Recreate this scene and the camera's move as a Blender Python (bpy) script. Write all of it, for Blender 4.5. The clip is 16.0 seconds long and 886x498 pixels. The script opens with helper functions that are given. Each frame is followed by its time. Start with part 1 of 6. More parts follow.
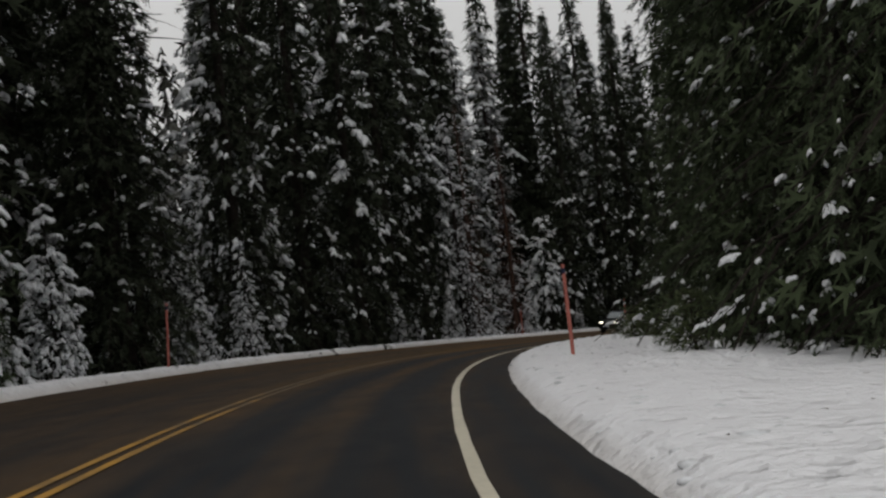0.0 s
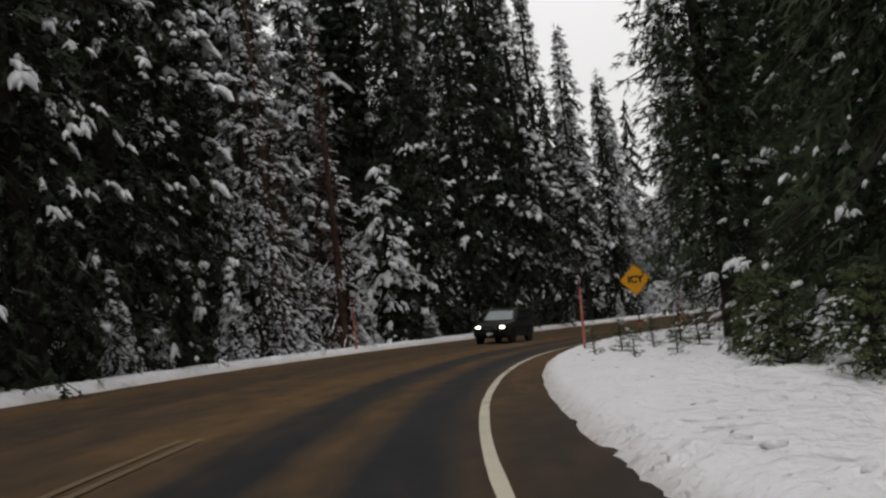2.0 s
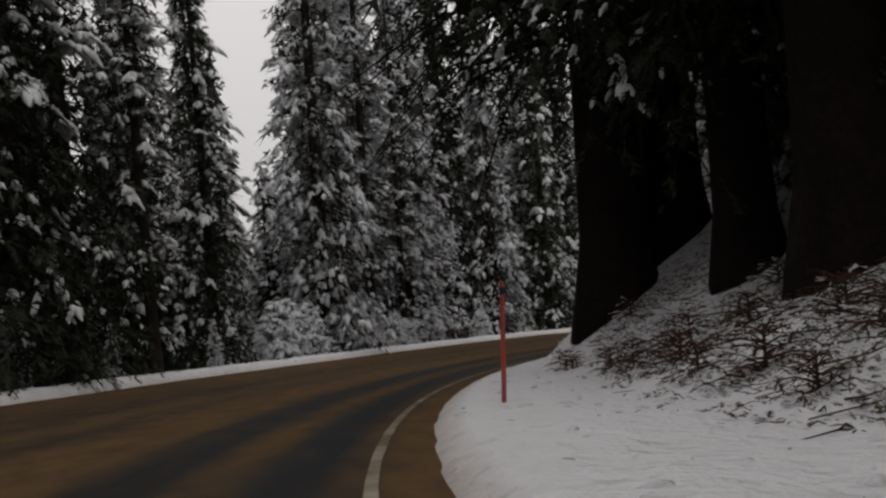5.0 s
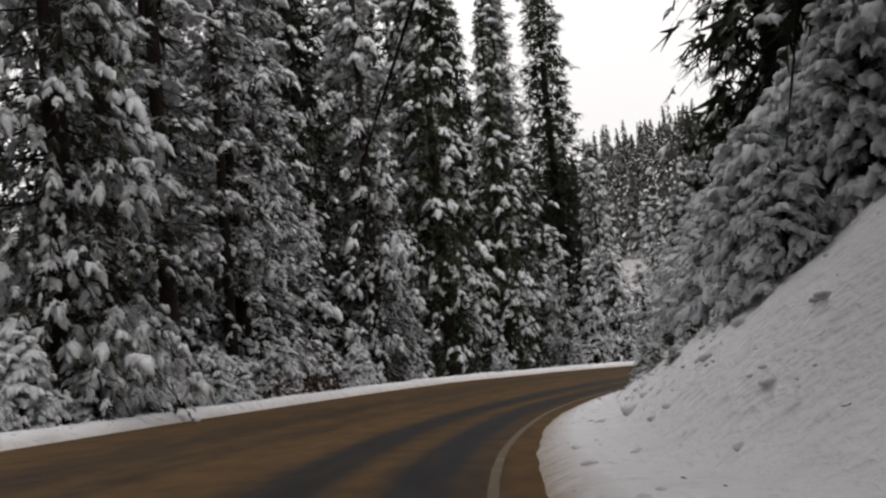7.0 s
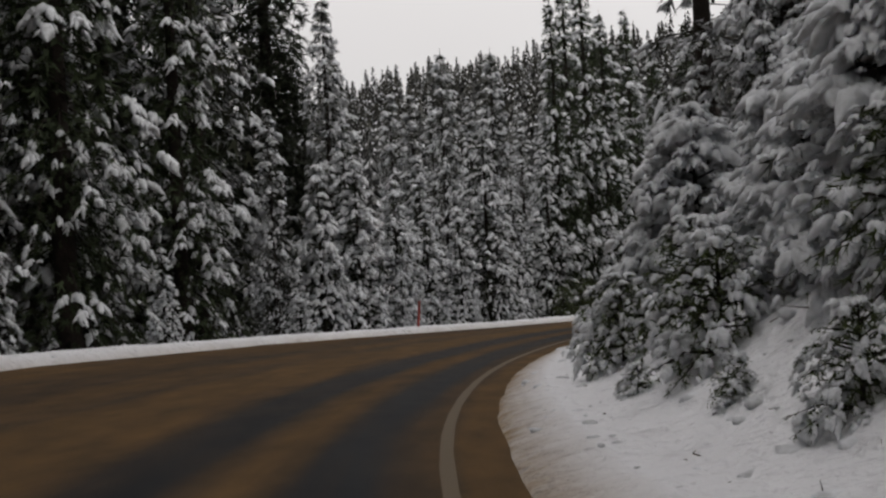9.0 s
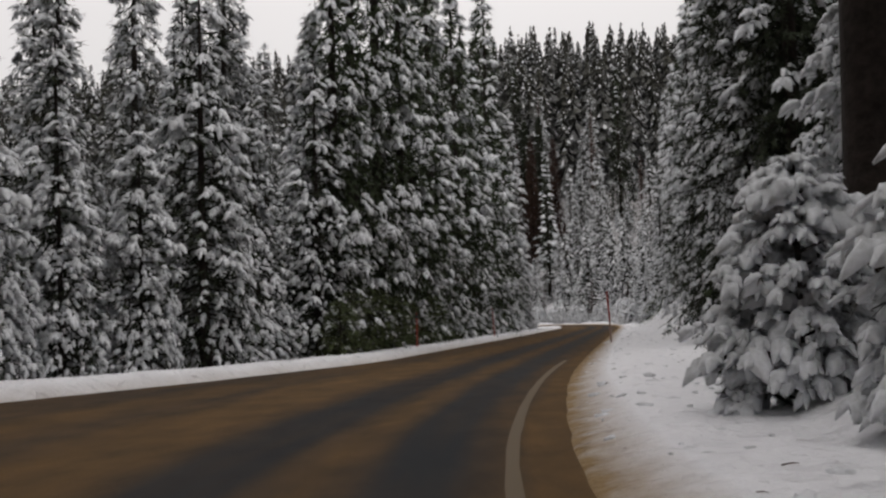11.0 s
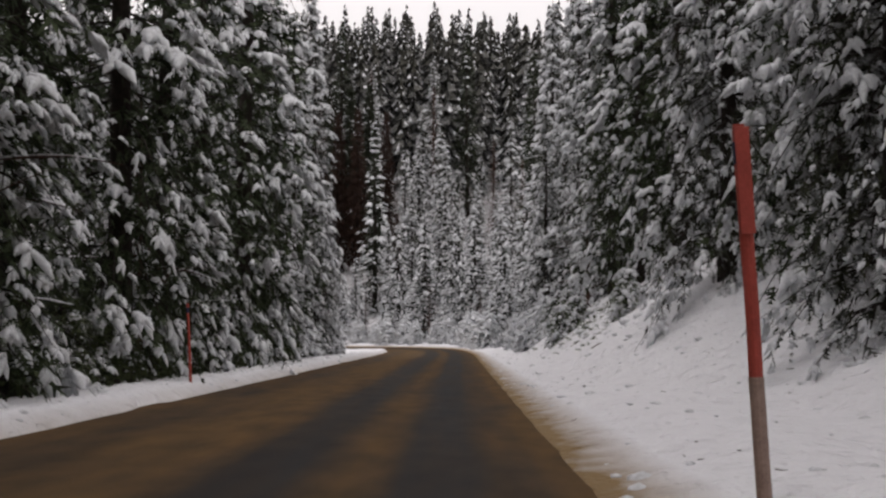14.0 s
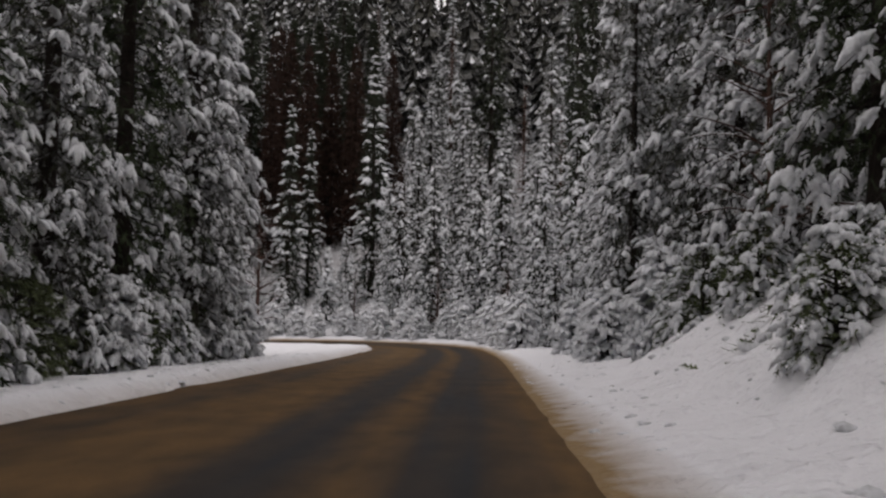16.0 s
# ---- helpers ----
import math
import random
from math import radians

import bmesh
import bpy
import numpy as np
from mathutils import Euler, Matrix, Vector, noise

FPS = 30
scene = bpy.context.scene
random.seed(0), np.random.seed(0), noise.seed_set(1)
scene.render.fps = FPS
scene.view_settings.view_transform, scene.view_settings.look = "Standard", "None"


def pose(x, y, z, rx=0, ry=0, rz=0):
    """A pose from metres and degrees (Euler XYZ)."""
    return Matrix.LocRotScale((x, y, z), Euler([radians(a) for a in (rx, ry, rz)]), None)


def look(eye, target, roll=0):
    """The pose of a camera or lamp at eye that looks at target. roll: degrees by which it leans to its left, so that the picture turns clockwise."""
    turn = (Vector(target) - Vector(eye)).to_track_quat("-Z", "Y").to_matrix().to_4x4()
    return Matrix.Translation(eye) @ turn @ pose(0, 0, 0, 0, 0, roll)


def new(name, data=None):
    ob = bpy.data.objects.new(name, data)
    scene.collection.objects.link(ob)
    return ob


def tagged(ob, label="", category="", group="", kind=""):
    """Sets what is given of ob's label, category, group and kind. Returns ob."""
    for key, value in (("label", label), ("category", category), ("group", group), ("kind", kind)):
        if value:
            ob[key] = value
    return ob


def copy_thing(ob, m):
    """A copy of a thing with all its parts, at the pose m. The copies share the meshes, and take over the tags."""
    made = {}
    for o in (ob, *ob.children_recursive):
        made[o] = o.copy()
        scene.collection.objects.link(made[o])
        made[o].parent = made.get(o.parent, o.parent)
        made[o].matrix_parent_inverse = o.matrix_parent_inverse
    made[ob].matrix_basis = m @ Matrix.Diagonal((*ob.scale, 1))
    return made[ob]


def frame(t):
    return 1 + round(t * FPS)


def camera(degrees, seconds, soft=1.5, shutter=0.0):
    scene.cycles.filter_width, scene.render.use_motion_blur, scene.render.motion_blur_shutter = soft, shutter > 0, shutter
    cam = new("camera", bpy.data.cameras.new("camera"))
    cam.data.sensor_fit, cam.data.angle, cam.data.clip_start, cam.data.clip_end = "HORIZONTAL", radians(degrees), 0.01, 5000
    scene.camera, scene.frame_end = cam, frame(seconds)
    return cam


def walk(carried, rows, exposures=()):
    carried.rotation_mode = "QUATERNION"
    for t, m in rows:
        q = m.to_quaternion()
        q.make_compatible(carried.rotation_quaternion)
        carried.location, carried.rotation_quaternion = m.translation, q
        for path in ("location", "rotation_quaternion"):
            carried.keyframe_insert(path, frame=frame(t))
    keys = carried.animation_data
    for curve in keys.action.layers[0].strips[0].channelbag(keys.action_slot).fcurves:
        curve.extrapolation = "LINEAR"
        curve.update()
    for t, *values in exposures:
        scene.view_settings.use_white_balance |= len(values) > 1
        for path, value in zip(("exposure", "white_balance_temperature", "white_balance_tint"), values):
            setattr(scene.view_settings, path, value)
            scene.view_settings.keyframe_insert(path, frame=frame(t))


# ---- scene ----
cam = camera(49.0, 16.0, soft=2.45)
PATH = [
    (0.0, (0.00, 0.00, 1.149), (0.026, 9.992, 1.538), -6.50),
    (0.5, (-0.58, 7.44, 0.920), (-0.367, 17.426, 1.377), -6.52),
    (1.0, (-0.60, 14.86, 0.706), (0.071, 24.836, 0.920), -5.85),
    (1.5, (-0.36, 21.88, 0.431), (1.092, 31.767, 0.781), -6.45),
    (2.0, (0.41, 29.05, 0.050), (2.523, 38.821, 0.264), -6.65),
    (2.5, (1.74, 36.07, -0.316), (4.742, 45.601, -0.033), -6.64),
    (3.0, (3.47, 42.82, -0.735), (7.209, 52.084, -0.422), -5.71),
    (3.5, (5.61, 49.41, -1.129), (10.053, 58.371, -0.944), -5.12),
    (4.0, (8.15, 55.89, -1.628), (13.055, 64.602, -1.418), -5.01),
    (4.5, (10.97, 62.22, -2.089), (16.440, 70.587, -1.946), -4.51),
    (5.0, (14.18, 68.14, -2.601), (20.374, 75.993, -2.334), -4.61),
    (7.5, (33.91, 92.70, -4.825), (41.568, 99.096, -4.173), -4.82),
    (8.0, (38.65, 96.67, -5.240), (46.778, 102.478, -4.871), -3.59),
    (8.5, (43.67, 100.48, -5.598), (52.281, 105.564, -5.389), -3.19),
    (9.0, (48.82, 103.90, -5.973), (57.925, 108.033, -5.793), -3.48),
    (9.5, (54.25, 106.75, -6.311), (63.625, 110.225, -5.980), -2.98),
    (10.0, (59.95, 109.20, -6.670), (69.596, 111.830, -6.420), -3.27),
    (10.5, (65.80, 111.17, -6.931), (75.528, 113.470, -6.639), -2.91),
    (11.0, (71.79, 112.66, -7.183), (81.666, 114.179, -6.789), -2.06),
    (11.5, (77.88, 113.67, -7.424), (87.850, 114.243, -6.910), -1.03),
    (12.0, (84.03, 114.19, -7.656), (94.008, 113.969, -7.040), -0.18),
    (12.5, (90.20, 114.22, -7.877), (100.164, 113.666, -7.218), 0.18),
    (13.0, (96.11, 114.11, -8.046), (106.080, 114.781, -7.640), -0.67),
    (13.5, (102.11, 113.95, -8.254), (112.097, 113.950, -7.738), 0.79),
    (14.0, (107.83, 113.72, -8.480), (117.814, 113.511, -7.928), 0.01),
    (14.5, (114.14, 113.48, -8.668), (124.128, 113.257, -8.150), 1.10),
    (15.0, (120.37, 113.21, -8.907), (130.350, 112.859, -8.476), 1.56),
    (15.5, (126.91, 112.96, -9.172), (136.898, 112.679, -8.723), 0.98),
    (16.0, (133.36, 112.71, -9.396), (143.352, 112.714, -8.915), 1.09),
]
EXPOSURES = [(0.0, -0.88, 6480, 8), (1.0, -0.48, 6500, 9), (2.5, -0.26, 6500, 10), (4.0, -0.47, 6600, 11), (5.0, -0.65, 6600, 11), (7.5, 0.05, 6550, 11),
             (8.5, -0.3, 6550, 11), (9.0, -0.5, 6550, 11), (10.0, -0.45, 6550, 11), (12.5, -0.34, 6600, 14), (14.5, -0.2, 6600, 15), (16.0, -0.55, 6600, 15)]
walk(cam, [(t, look(eye, target, roll)) for t, eye, target, roll in PATH], EXPOSURES)

# ---------------------------------------------------------------- light
world = bpy.data.worlds.new("overcast_sky")
scene.world = world
world.use_nodes = True
wn, wl = world.node_tree.nodes, world.node_tree.links
wn.clear()
SUN_EL, SUN_AZ = 48.0, 200.0
sky = wn.new("ShaderNodeTexSky")
sky.sky_type, sky.sun_disc = "NISHITA", False
sky.sun_elevation, sky.sun_rotation = radians(SUN_EL), radians(SUN_AZ)
cloud = wn.new("ShaderNodeTexNoise")
cloud.inputs["Scale"].default_value, cloud.inputs["Detail"].default_value = 1.8, 5.0
coord = wn.new("ShaderNodeTexCoord")
height = wn.new("ShaderNodeSeparateXYZ")
dome = wn.new("ShaderNodeMapRange")
dome.inputs["From Min"].default_value, dome.inputs["From Max"].default_value = 0.0, 1.0
dome.inputs["To Min"].default_value, dome.inputs["To Max"].default_value = 1.05, 2.1
cloud_ramp = wn.new("ShaderNodeValToRGB")
cloud_ramp.color_ramp.elements[0].color = (7.4, 7.2, 7.1, 1)
cloud_ramp.color_ramp.elements[1].color = (8.8, 8.6, 8.5, 1)
shade = wn.new("ShaderNodeVectorMath")
shade.operation = "SCALE"
cover = wn.new("ShaderNodeMixRGB")
cover.inputs["Fac"].default_value = 0.94
back = wn.new("ShaderNodeBackground")
back.inputs["Strength"].default_value = 0.105
wout = wn.new("ShaderNodeOutputWorld")
wl.new(coord.outputs["Generated"], cloud.inputs["Vector"])
wl.new(coord.outputs["Generated"], height.inputs[0])
wl.new(height.outputs["Z"], dome.inputs["Value"])
wl.new(cloud.outputs["Fac"], cloud_ramp.inputs["Fac"])
wl.new(cloud_ramp.outputs["Color"], shade.inputs[0])
wl.new(dome.outputs["Result"], shade.inputs["Scale"])
wl.new(sky.outputs["Color"], cover.inputs["Color1"])
wl.new(shade.outputs["Vector"], cover.inputs["Color2"])
wl.new(cover.outputs["Color"], back.inputs["Color"])
wl.new(back.outputs["Background"], wout.inputs["Surface"])
sun_data = bpy.data.lights.new("sun", "SUN")
sun_data.energy, sun_data.angle, sun_data.color = 0.5, radians(30), (1.0, 0.97, 0.93)
sun = new("sun", sun_data)
sun.matrix_world = pose(0, 0, 60, 90 - SUN_EL, 0, 180 - SUN_AZ)


# ---------------------------------------------------------------- materials
def material(name, color, rough=0.8, metal=0.0, vary=0.25, scale=3.0, fine=40.0, bump=0.3, depth=0.02, spec=0.3, island=False, alt=None):
    """Principled surface with colour variation at two scales and fine relief, in metres."""
    m = bpy.data.materials.new(name)
    m.use_nodes = True
    n, l = m.node_tree.nodes, m.node_tree.links
    b = n["Principled BSDF"]
    b.inputs["Roughness"].default_value, b.inputs["Metallic"].default_value = rough, metal
    b.inputs["Specular IOR Level"].default_value = spec
    tc = n.new("ShaderNodeTexCoord")
    big, small = n.new("ShaderNodeTexNoise"), n.new("ShaderNodeTexNoise")
    big.inputs["Scale"].default_value, small.inputs["Scale"].default_value = scale, fine
    big.inputs["Detail"].default_value = 4
    small.inputs["Detail"].default_value = 3
    l.new(tc.outputs["Object"], big.inputs["Vector"])
    l.new(tc.outputs["Object"], small.inputs["Vector"])
    ramp = n.new("ShaderNodeValToRGB")
    lo = alt or tuple(c * (1 - vary) for c in color)
    hi = tuple(min(1, c * (1 + vary)) for c in color)
    ramp.color_ramp.elements[0].color, ramp.color_ramp.elements[0].position = (*lo, 1), 0.3
    ramp.color_ramp.elements[1].color, ramp.color_ramp.elements[1].position = (*hi, 1), 0.7
    mix = n.new("ShaderNodeMath")
    mix.operation = "MULTIPLY_ADD"
    mix.inputs[1].default_value, mix.inputs[2].default_value = 0.45, 0.0
    add = n.new("ShaderNodeMath")
    add.operation = "MULTIPLY_ADD"
    add.inputs[1].default_value = 0.55
    l.new(small.outputs["Fac"], mix.inputs[0])
    l.new(big.outputs["Fac"], add.inputs[0])
    l.new(mix.outputs[0], add.inputs[2])
    last = add
    if island:
        geo = n.new("ShaderNodeNewGeometry")
        isl = n.new("ShaderNodeMath")
        isl.operation = "MULTIPLY_ADD"
        isl.inputs[1].default_value = 0.5
        half = n.new("ShaderNodeMath")
        half.operation = "MULTIPLY"
        half.inputs[1].default_value = 0.5
        l.new(add.outputs[0], half.inputs[0])
        l.new(geo.outputs["Random Per Island"], isl.inputs[0])
        l.new(half.outputs[0], isl.inputs[2])
        last = isl
    l.new(last.outputs[0], ramp.inputs["Fac"])
    l.new(ramp.outputs["Color"], b.inputs["Base Color"])
    if bump:
        bp = n.new("ShaderNodeBump")
        bp.inputs["Strength"].default_value, bp.inputs["Distance"].default_value = bump, depth
        l.new(add.outputs[0], bp.inputs["Height"])
        l.new(bp.outputs["Normal"], b.inputs["Normal"])
    return m


SNOW_TREE = material("snow_on_branches", (0.78, 0.79, 0.82), 0.8, vary=0.1, scale=3.0, fine=16.0, bump=0.6, depth=0.05, spec=0.2, alt=(0.46, 0.47, 0.47))
NEEDLES = material("fir_needles", (0.030, 0.036, 0.022), 0.75, vary=0.55, scale=0.6, fine=6.0, bump=0.0, spec=0.12, island=True)
NEEDLES_DEEP = material("green_fir_needles", (0.042, 0.054, 0.028), 0.75, vary=0.55, scale=0.6, fine=6.0, bump=0.0, spec=0.12, island=True)
NEEDLES_RED = material("dry_needles", (0.085, 0.042, 0.026), 0.8, vary=0.5, scale=0.6, fine=6.0, bump=0.0, spec=0.1, island=True)
BARK = material("bark", (0.028, 0.022, 0.019), 0.9, vary=0.5, scale=2.5, fine=14.0, bump=0.9, depth=0.06, spec=0.1)


def dusted(name, color, dust):
    """Needles with fine snow lying on the sprays that face up."""
    m = material(name, color, 0.8, vary=0.5, scale=0.6, fine=6.0, bump=0.0, spec=0.1, island=True)
    n, l = m.node_tree.nodes, m.node_tree.links
    b = n["Principled BSDF"]
    base = b.inputs["Base Color"].links[0].from_socket
    geo, sep, flip = n.new("ShaderNodeNewGeometry"), n.new("ShaderNodeSeparateXYZ"), n.new("ShaderNodeMath")
    l.new(geo.outputs["True Normal"], sep.inputs[0])
    flip.operation = "ABSOLUTE"
    l.new(sep.outputs["Z"], flip.inputs[0])
    tc, t = n.new("ShaderNodeTexCoord"), n.new("ShaderNodeTexNoise")
    t.inputs["Scale"].default_value, t.inputs["Detail"].default_value = 3.5, 4
    l.new(tc.outputs["Object"], t.inputs["Vector"])
    mul = n.new("ShaderNodeMath")
    mul.operation = "MULTIPLY"
    l.new(flip.outputs[0], mul.inputs[0])
    l.new(t.outputs["Fac"], mul.inputs[1])
    r = n.new("ShaderNodeValToRGB")
    r.color_ramp.elements[0].position, r.color_ramp.elements[1].position = dust
    l.new(mul.outputs[0], r.inputs["Fac"])
    mix = n.new("ShaderNodeMixRGB")
    mix.inputs["Color2"].default_value = (0.70, 0.71, 0.73, 1)
    l.new(r.outputs["Color"], mix.inputs["Fac"])
    l.new(base, mix.inputs["Color1"])
    l.new(mix.outputs["Color"], b.inputs["Base Color"])
    return m


NEEDLES_RUST = material("rust_brown_needles", (0.046, 0.027, 0.021), 0.8, vary=0.5, scale=0.6, fine=6.0, bump=0.0, spec=0.08, island=True)
NEEDLES_DUSTED = dusted("dusted_needles", (0.036, 0.038, 0.024), (0.20, 0.62))
NEEDLES_FROST = dusted("frosted_needles", (0.036, 0.035, 0.028), (0.14, 0.52))
NEEDLES_FAR = dusted("distant_needles", (0.034, 0.033, 0.026), (0.30, 0.74))
BARK_DRY = material("dry_bark", (0.075, 0.045, 0.035), 0.9, vary=0.4, scale=3, fine=20, bump=0.4, depth=0.02, spec=0.1)
NEEDLES_GREEN = material("green_leaves", (0.075, 0.092, 0.04), 0.7, vary=0.5, scale=2.0, fine=12.0, bump=0.0, spec=0.15, island=True)
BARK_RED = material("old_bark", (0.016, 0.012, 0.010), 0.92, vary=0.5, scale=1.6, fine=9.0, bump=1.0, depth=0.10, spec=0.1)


# ---------------------------------------------------------------- the road's line
# stations along the right-hand edge line and the road's heading there (degrees, left of +y)
HEADINGS = [(-70, 18.0), (-30, 12.0), (0, 6.2), (13, 0.5), (26, -6.0), (39, -13.9), (52, -20.0), (65, -26.4), (78, -34.3),
            (91, -41.8), (104, -49.1), (117, -56.2), (130, -66.9), (143, -77.1), (156, -87.4), (169, -92.0), (240, -92.2),
            (262, -88.0), (290, -30.0), (318, 10.0), (360, 25.0)]
GRADES = [(-70, 2.3), (-20, 0.5), (0, -0.02), (20, -0.65), (40, -1.7), (60, -2.97), (80, -4.43), (100, -5.83), (120, -7.08),
          (140, -8.11), (160, -8.88), (180, -9.56), (200, -10.29), (220, -10.98), (260, -12.35), (300, -13.5), (360, -15.0)]
STEP = 0.5
ST = np.arange(-70, 340, STEP)
_hd = np.radians(np.interp(ST + STEP / 2, *zip(*HEADINGS)))
LINE = np.stack([np.cumsum(-np.sin(_hd)) * STEP, np.cumsum(np.cos(_hd)) * STEP], 1)
LINE += np.array([0.638, 0.052]) - np.array([np.interp(0, ST + STEP, LINE[:, 0]), np.interp(0, ST + STEP, LINE[:, 1])])
ST = ST + STEP
SIDE = np.stack([np.cos(_hd), np.sin(_hd)], 1)
ROADZ = np.interp(ST, *zip(*GRADES))
ROADZ = np.convolve(np.pad(ROADZ, 20, "edge"), np.ones(41) / 41, "valid")
BANK = np.interp(ST, [-70, 0, 140, 172, 250, 275, 400], [0.051, 0.051, 0.051, 0.0, 0.0, -0.03, -0.03])
EDGE_R = np.interp(ST, [-70, 0, 15, 25, 40, 55, 120, 160, 175, 240, 400], [0.95, 0.95, 1.08, 1.05, 0.95, 0.70, 0.52, 0.52, 0.42, 0.42, 0.35])
LINE_U = np.interp(ST, [-70, 5, 13, 28, 42, 60, 68, 80, 110, 118, 130, 400], [0.0, 0.0, 0.10, 0.10, -0.04, -0.04, 0.05, -0.02, 0.04, 0.12, 0.0, 0.05])
EDGE_L = np.interp(ST, [-70, 0, 20, 40, 140, 150, 165, 175, 400], [-9.6, -9.6, -9.6, -9.9, -9.8, -9.4, -6.8, -5.65, -5.65])


def on_road(s, u, up=0.0):
    """World place at station s, u metres to the right of the edge line, up over the road's plane."""
    s, u = np.asarray(s, float), np.asarray(u, float)
    x = np.interp(s, ST, LINE[:, 0]) + u * np.interp(s, ST, SIDE[:, 0])
    y = np.interp(s, ST, LINE[:, 1]) + u * np.interp(s, ST, SIDE[:, 1])
    z = np.interp(s, ST, ROADZ) - np.interp(s, ST, BANK) * u + up
    return np.stack(np.broadcast_arrays(x, y, z), -1)


def waves(x, y, seed=0.0):
    """Cheap smooth noise, about -1 to 1."""
    a = np.sin(0.9 * x + 1.3 * y + seed) + np.sin(1.7 * x - 0.8 * y + 2.1 * seed) + np.sin(0.37 * x + 2.3 * y + 1.7 + seed)
    b = np.sin(3.1 * x + 2.3 * y + 0.6 * seed) + np.sin(-2.2 * x + 4.1 * y + seed)
    return a / 3 * 0.7 + b / 2 * 0.3


SHELF = ([-70, 35, 50, 62, 75, 95, 106, 136, 150, 168, 175, 196, 204, 225, 238, 300], [8, 8, 6, 5, 4, 3.2, 1.3, 1.3, 1.8, 3, 3.5, 3.0, 1.8, 1.8, 3.5, 4])
RISE = ([-70, 35, 50, 62, 75, 95, 106, 136, 150, 168, 175, 196, 204, 225, 238, 300], [.05, .06, .2, .32, .42, .45, .95, .72, .5, .4, .35, .4, .78, .78, .35, .3])


# footprints and fallen clumps have pitted the verge: place, radius and depth of each pit
_pr = np.random.default_rng(31)
PITS = on_road(_pr.uniform(14, 60, 520), 1.1 + 5.6 * _pr.random(520) ** 0.9)[:, :2]
PIT_R, PIT_D = _pr.uniform(0.10, 0.24, 520), _pr.uniform(0.03, 0.10, 520)


def ground_z(x, y):
    """Height of the snow at world places."""
    x, y = np.atleast_1d(np.asarray(x, float)), np.atleast_1d(np.asarray(y, float))
    out = np.empty_like(x)
    for a in range(0, len(x), 4000):
        px, py = x[a:a + 4000], y[a:a + 4000]
        d2 = (px[:, None] - LINE[None, :, 0]) ** 2 + (py[:, None] - LINE[None, :, 1]) ** 2
        i = d2.argmin(1)
        u = (px - LINE[i, 0]) * SIDE[i, 0] + (py - LINE[i, 1]) * SIDE[i, 1]
        s = ST[i]
        w = 1.0 / (d2[:, ::16] + 30.0) ** 2
        far = (w * ROADZ[None, ::16]).sum(1) / w.sum(1)
        near = ROADZ[i] - BANK[i] * np.clip(u, -14, 8)
        k = np.clip((np.abs(u) - 14) / 25, 0, 1)
        base = near * (1 - k) + far * k
        wob = waves(px * 0.8, py * 0.8)
        fine = waves(px * 2.7, py * 2.7, 3.0)
        # right-hand side
        v = u - EDGE_R[i] - 0.05 * wob
        lip = 0.20 * np.clip(v / np.interp(s, [0, 100, 150, 172], [0.4, 0.45, 0.6, 1.3]), 0, 1) ** np.interp(s, [0, 140, 172], [0.7, 0.8, 1.1]) + 0.06 * np.clip(v - 0.4, 0, 1)
        steep = np.interp(s, *RISE) * np.clip(v - np.interp(s, *SHELF), 0, None)
        rise = 22 * (1 - np.exp(-steep / 22)) + 0.10 * np.clip(v / 2, 0, 1) * (wob + np.interp(s, [100, 112, 150, 165, 200, 210], [0.15, 1.1, 1.1, 0.3, 0.3, 0.9]) * fine)
        trodden = np.zeros(len(px))
        hit = np.where((v > 0.1) & (v < 7.5) & (s > 12) & (s < 62))[0]
        for c in range(0, len(hit), 2000):
            h = hit[c:c + 2000]
            q = ((px[h, None] - PITS[None, :, 0]) ** 2 + (py[h, None] - PITS[None, :, 1]) ** 2) / PIT_R[None] ** 2
            trodden[h] = (PIT_D[None] * (0.45 * np.exp(-(np.sqrt(q) - 1.5) ** 2 * 4) - np.exp(-q))).sum(1)
        right = np.where(v > 0, lip + rise + trodden, -0.12)
        # left-hand side: a ploughed ridge, then ground that falls away
        t = EDGE_L[i] - u + 0.08 * wob
        ridge = 0.24 * np.clip(t / 0.4, 0, 1) ** 0.7 * np.exp(-(np.clip(t - 0.7, 0, None) / 1.6) ** 2)
        fall = np.interp(s, [-70, 150, 172, 300], [-0.16, -0.14, 0.03, 0.05])
        left = np.where(t > 0, ridge + fall * np.clip(t - 1.2, 0, 24) + 0.08 * np.clip(t / 2, 0, 1) * wob, -0.12)
        z = base + np.where(u > (EDGE_R[i] + EDGE_L[i]) / 2, right, left)
        # the hillside beyond the last bend
        hill = np.clip(px - 226 - 0.12 * np.abs(py - 120), 0, None)
        hill = np.where(np.abs(u) > 9, hill * np.clip((np.abs(u) - 9) / 12, 0, 1), 0)
        z = z + 95 * (1 - np.exp(-0.36 * hill / 95)) + np.clip(np.abs(u) - 30, 0, 300) * 0.012 * waves(px * .04, py * .04) * 6 * .2
        out[a:a + 4000] = z
    return out


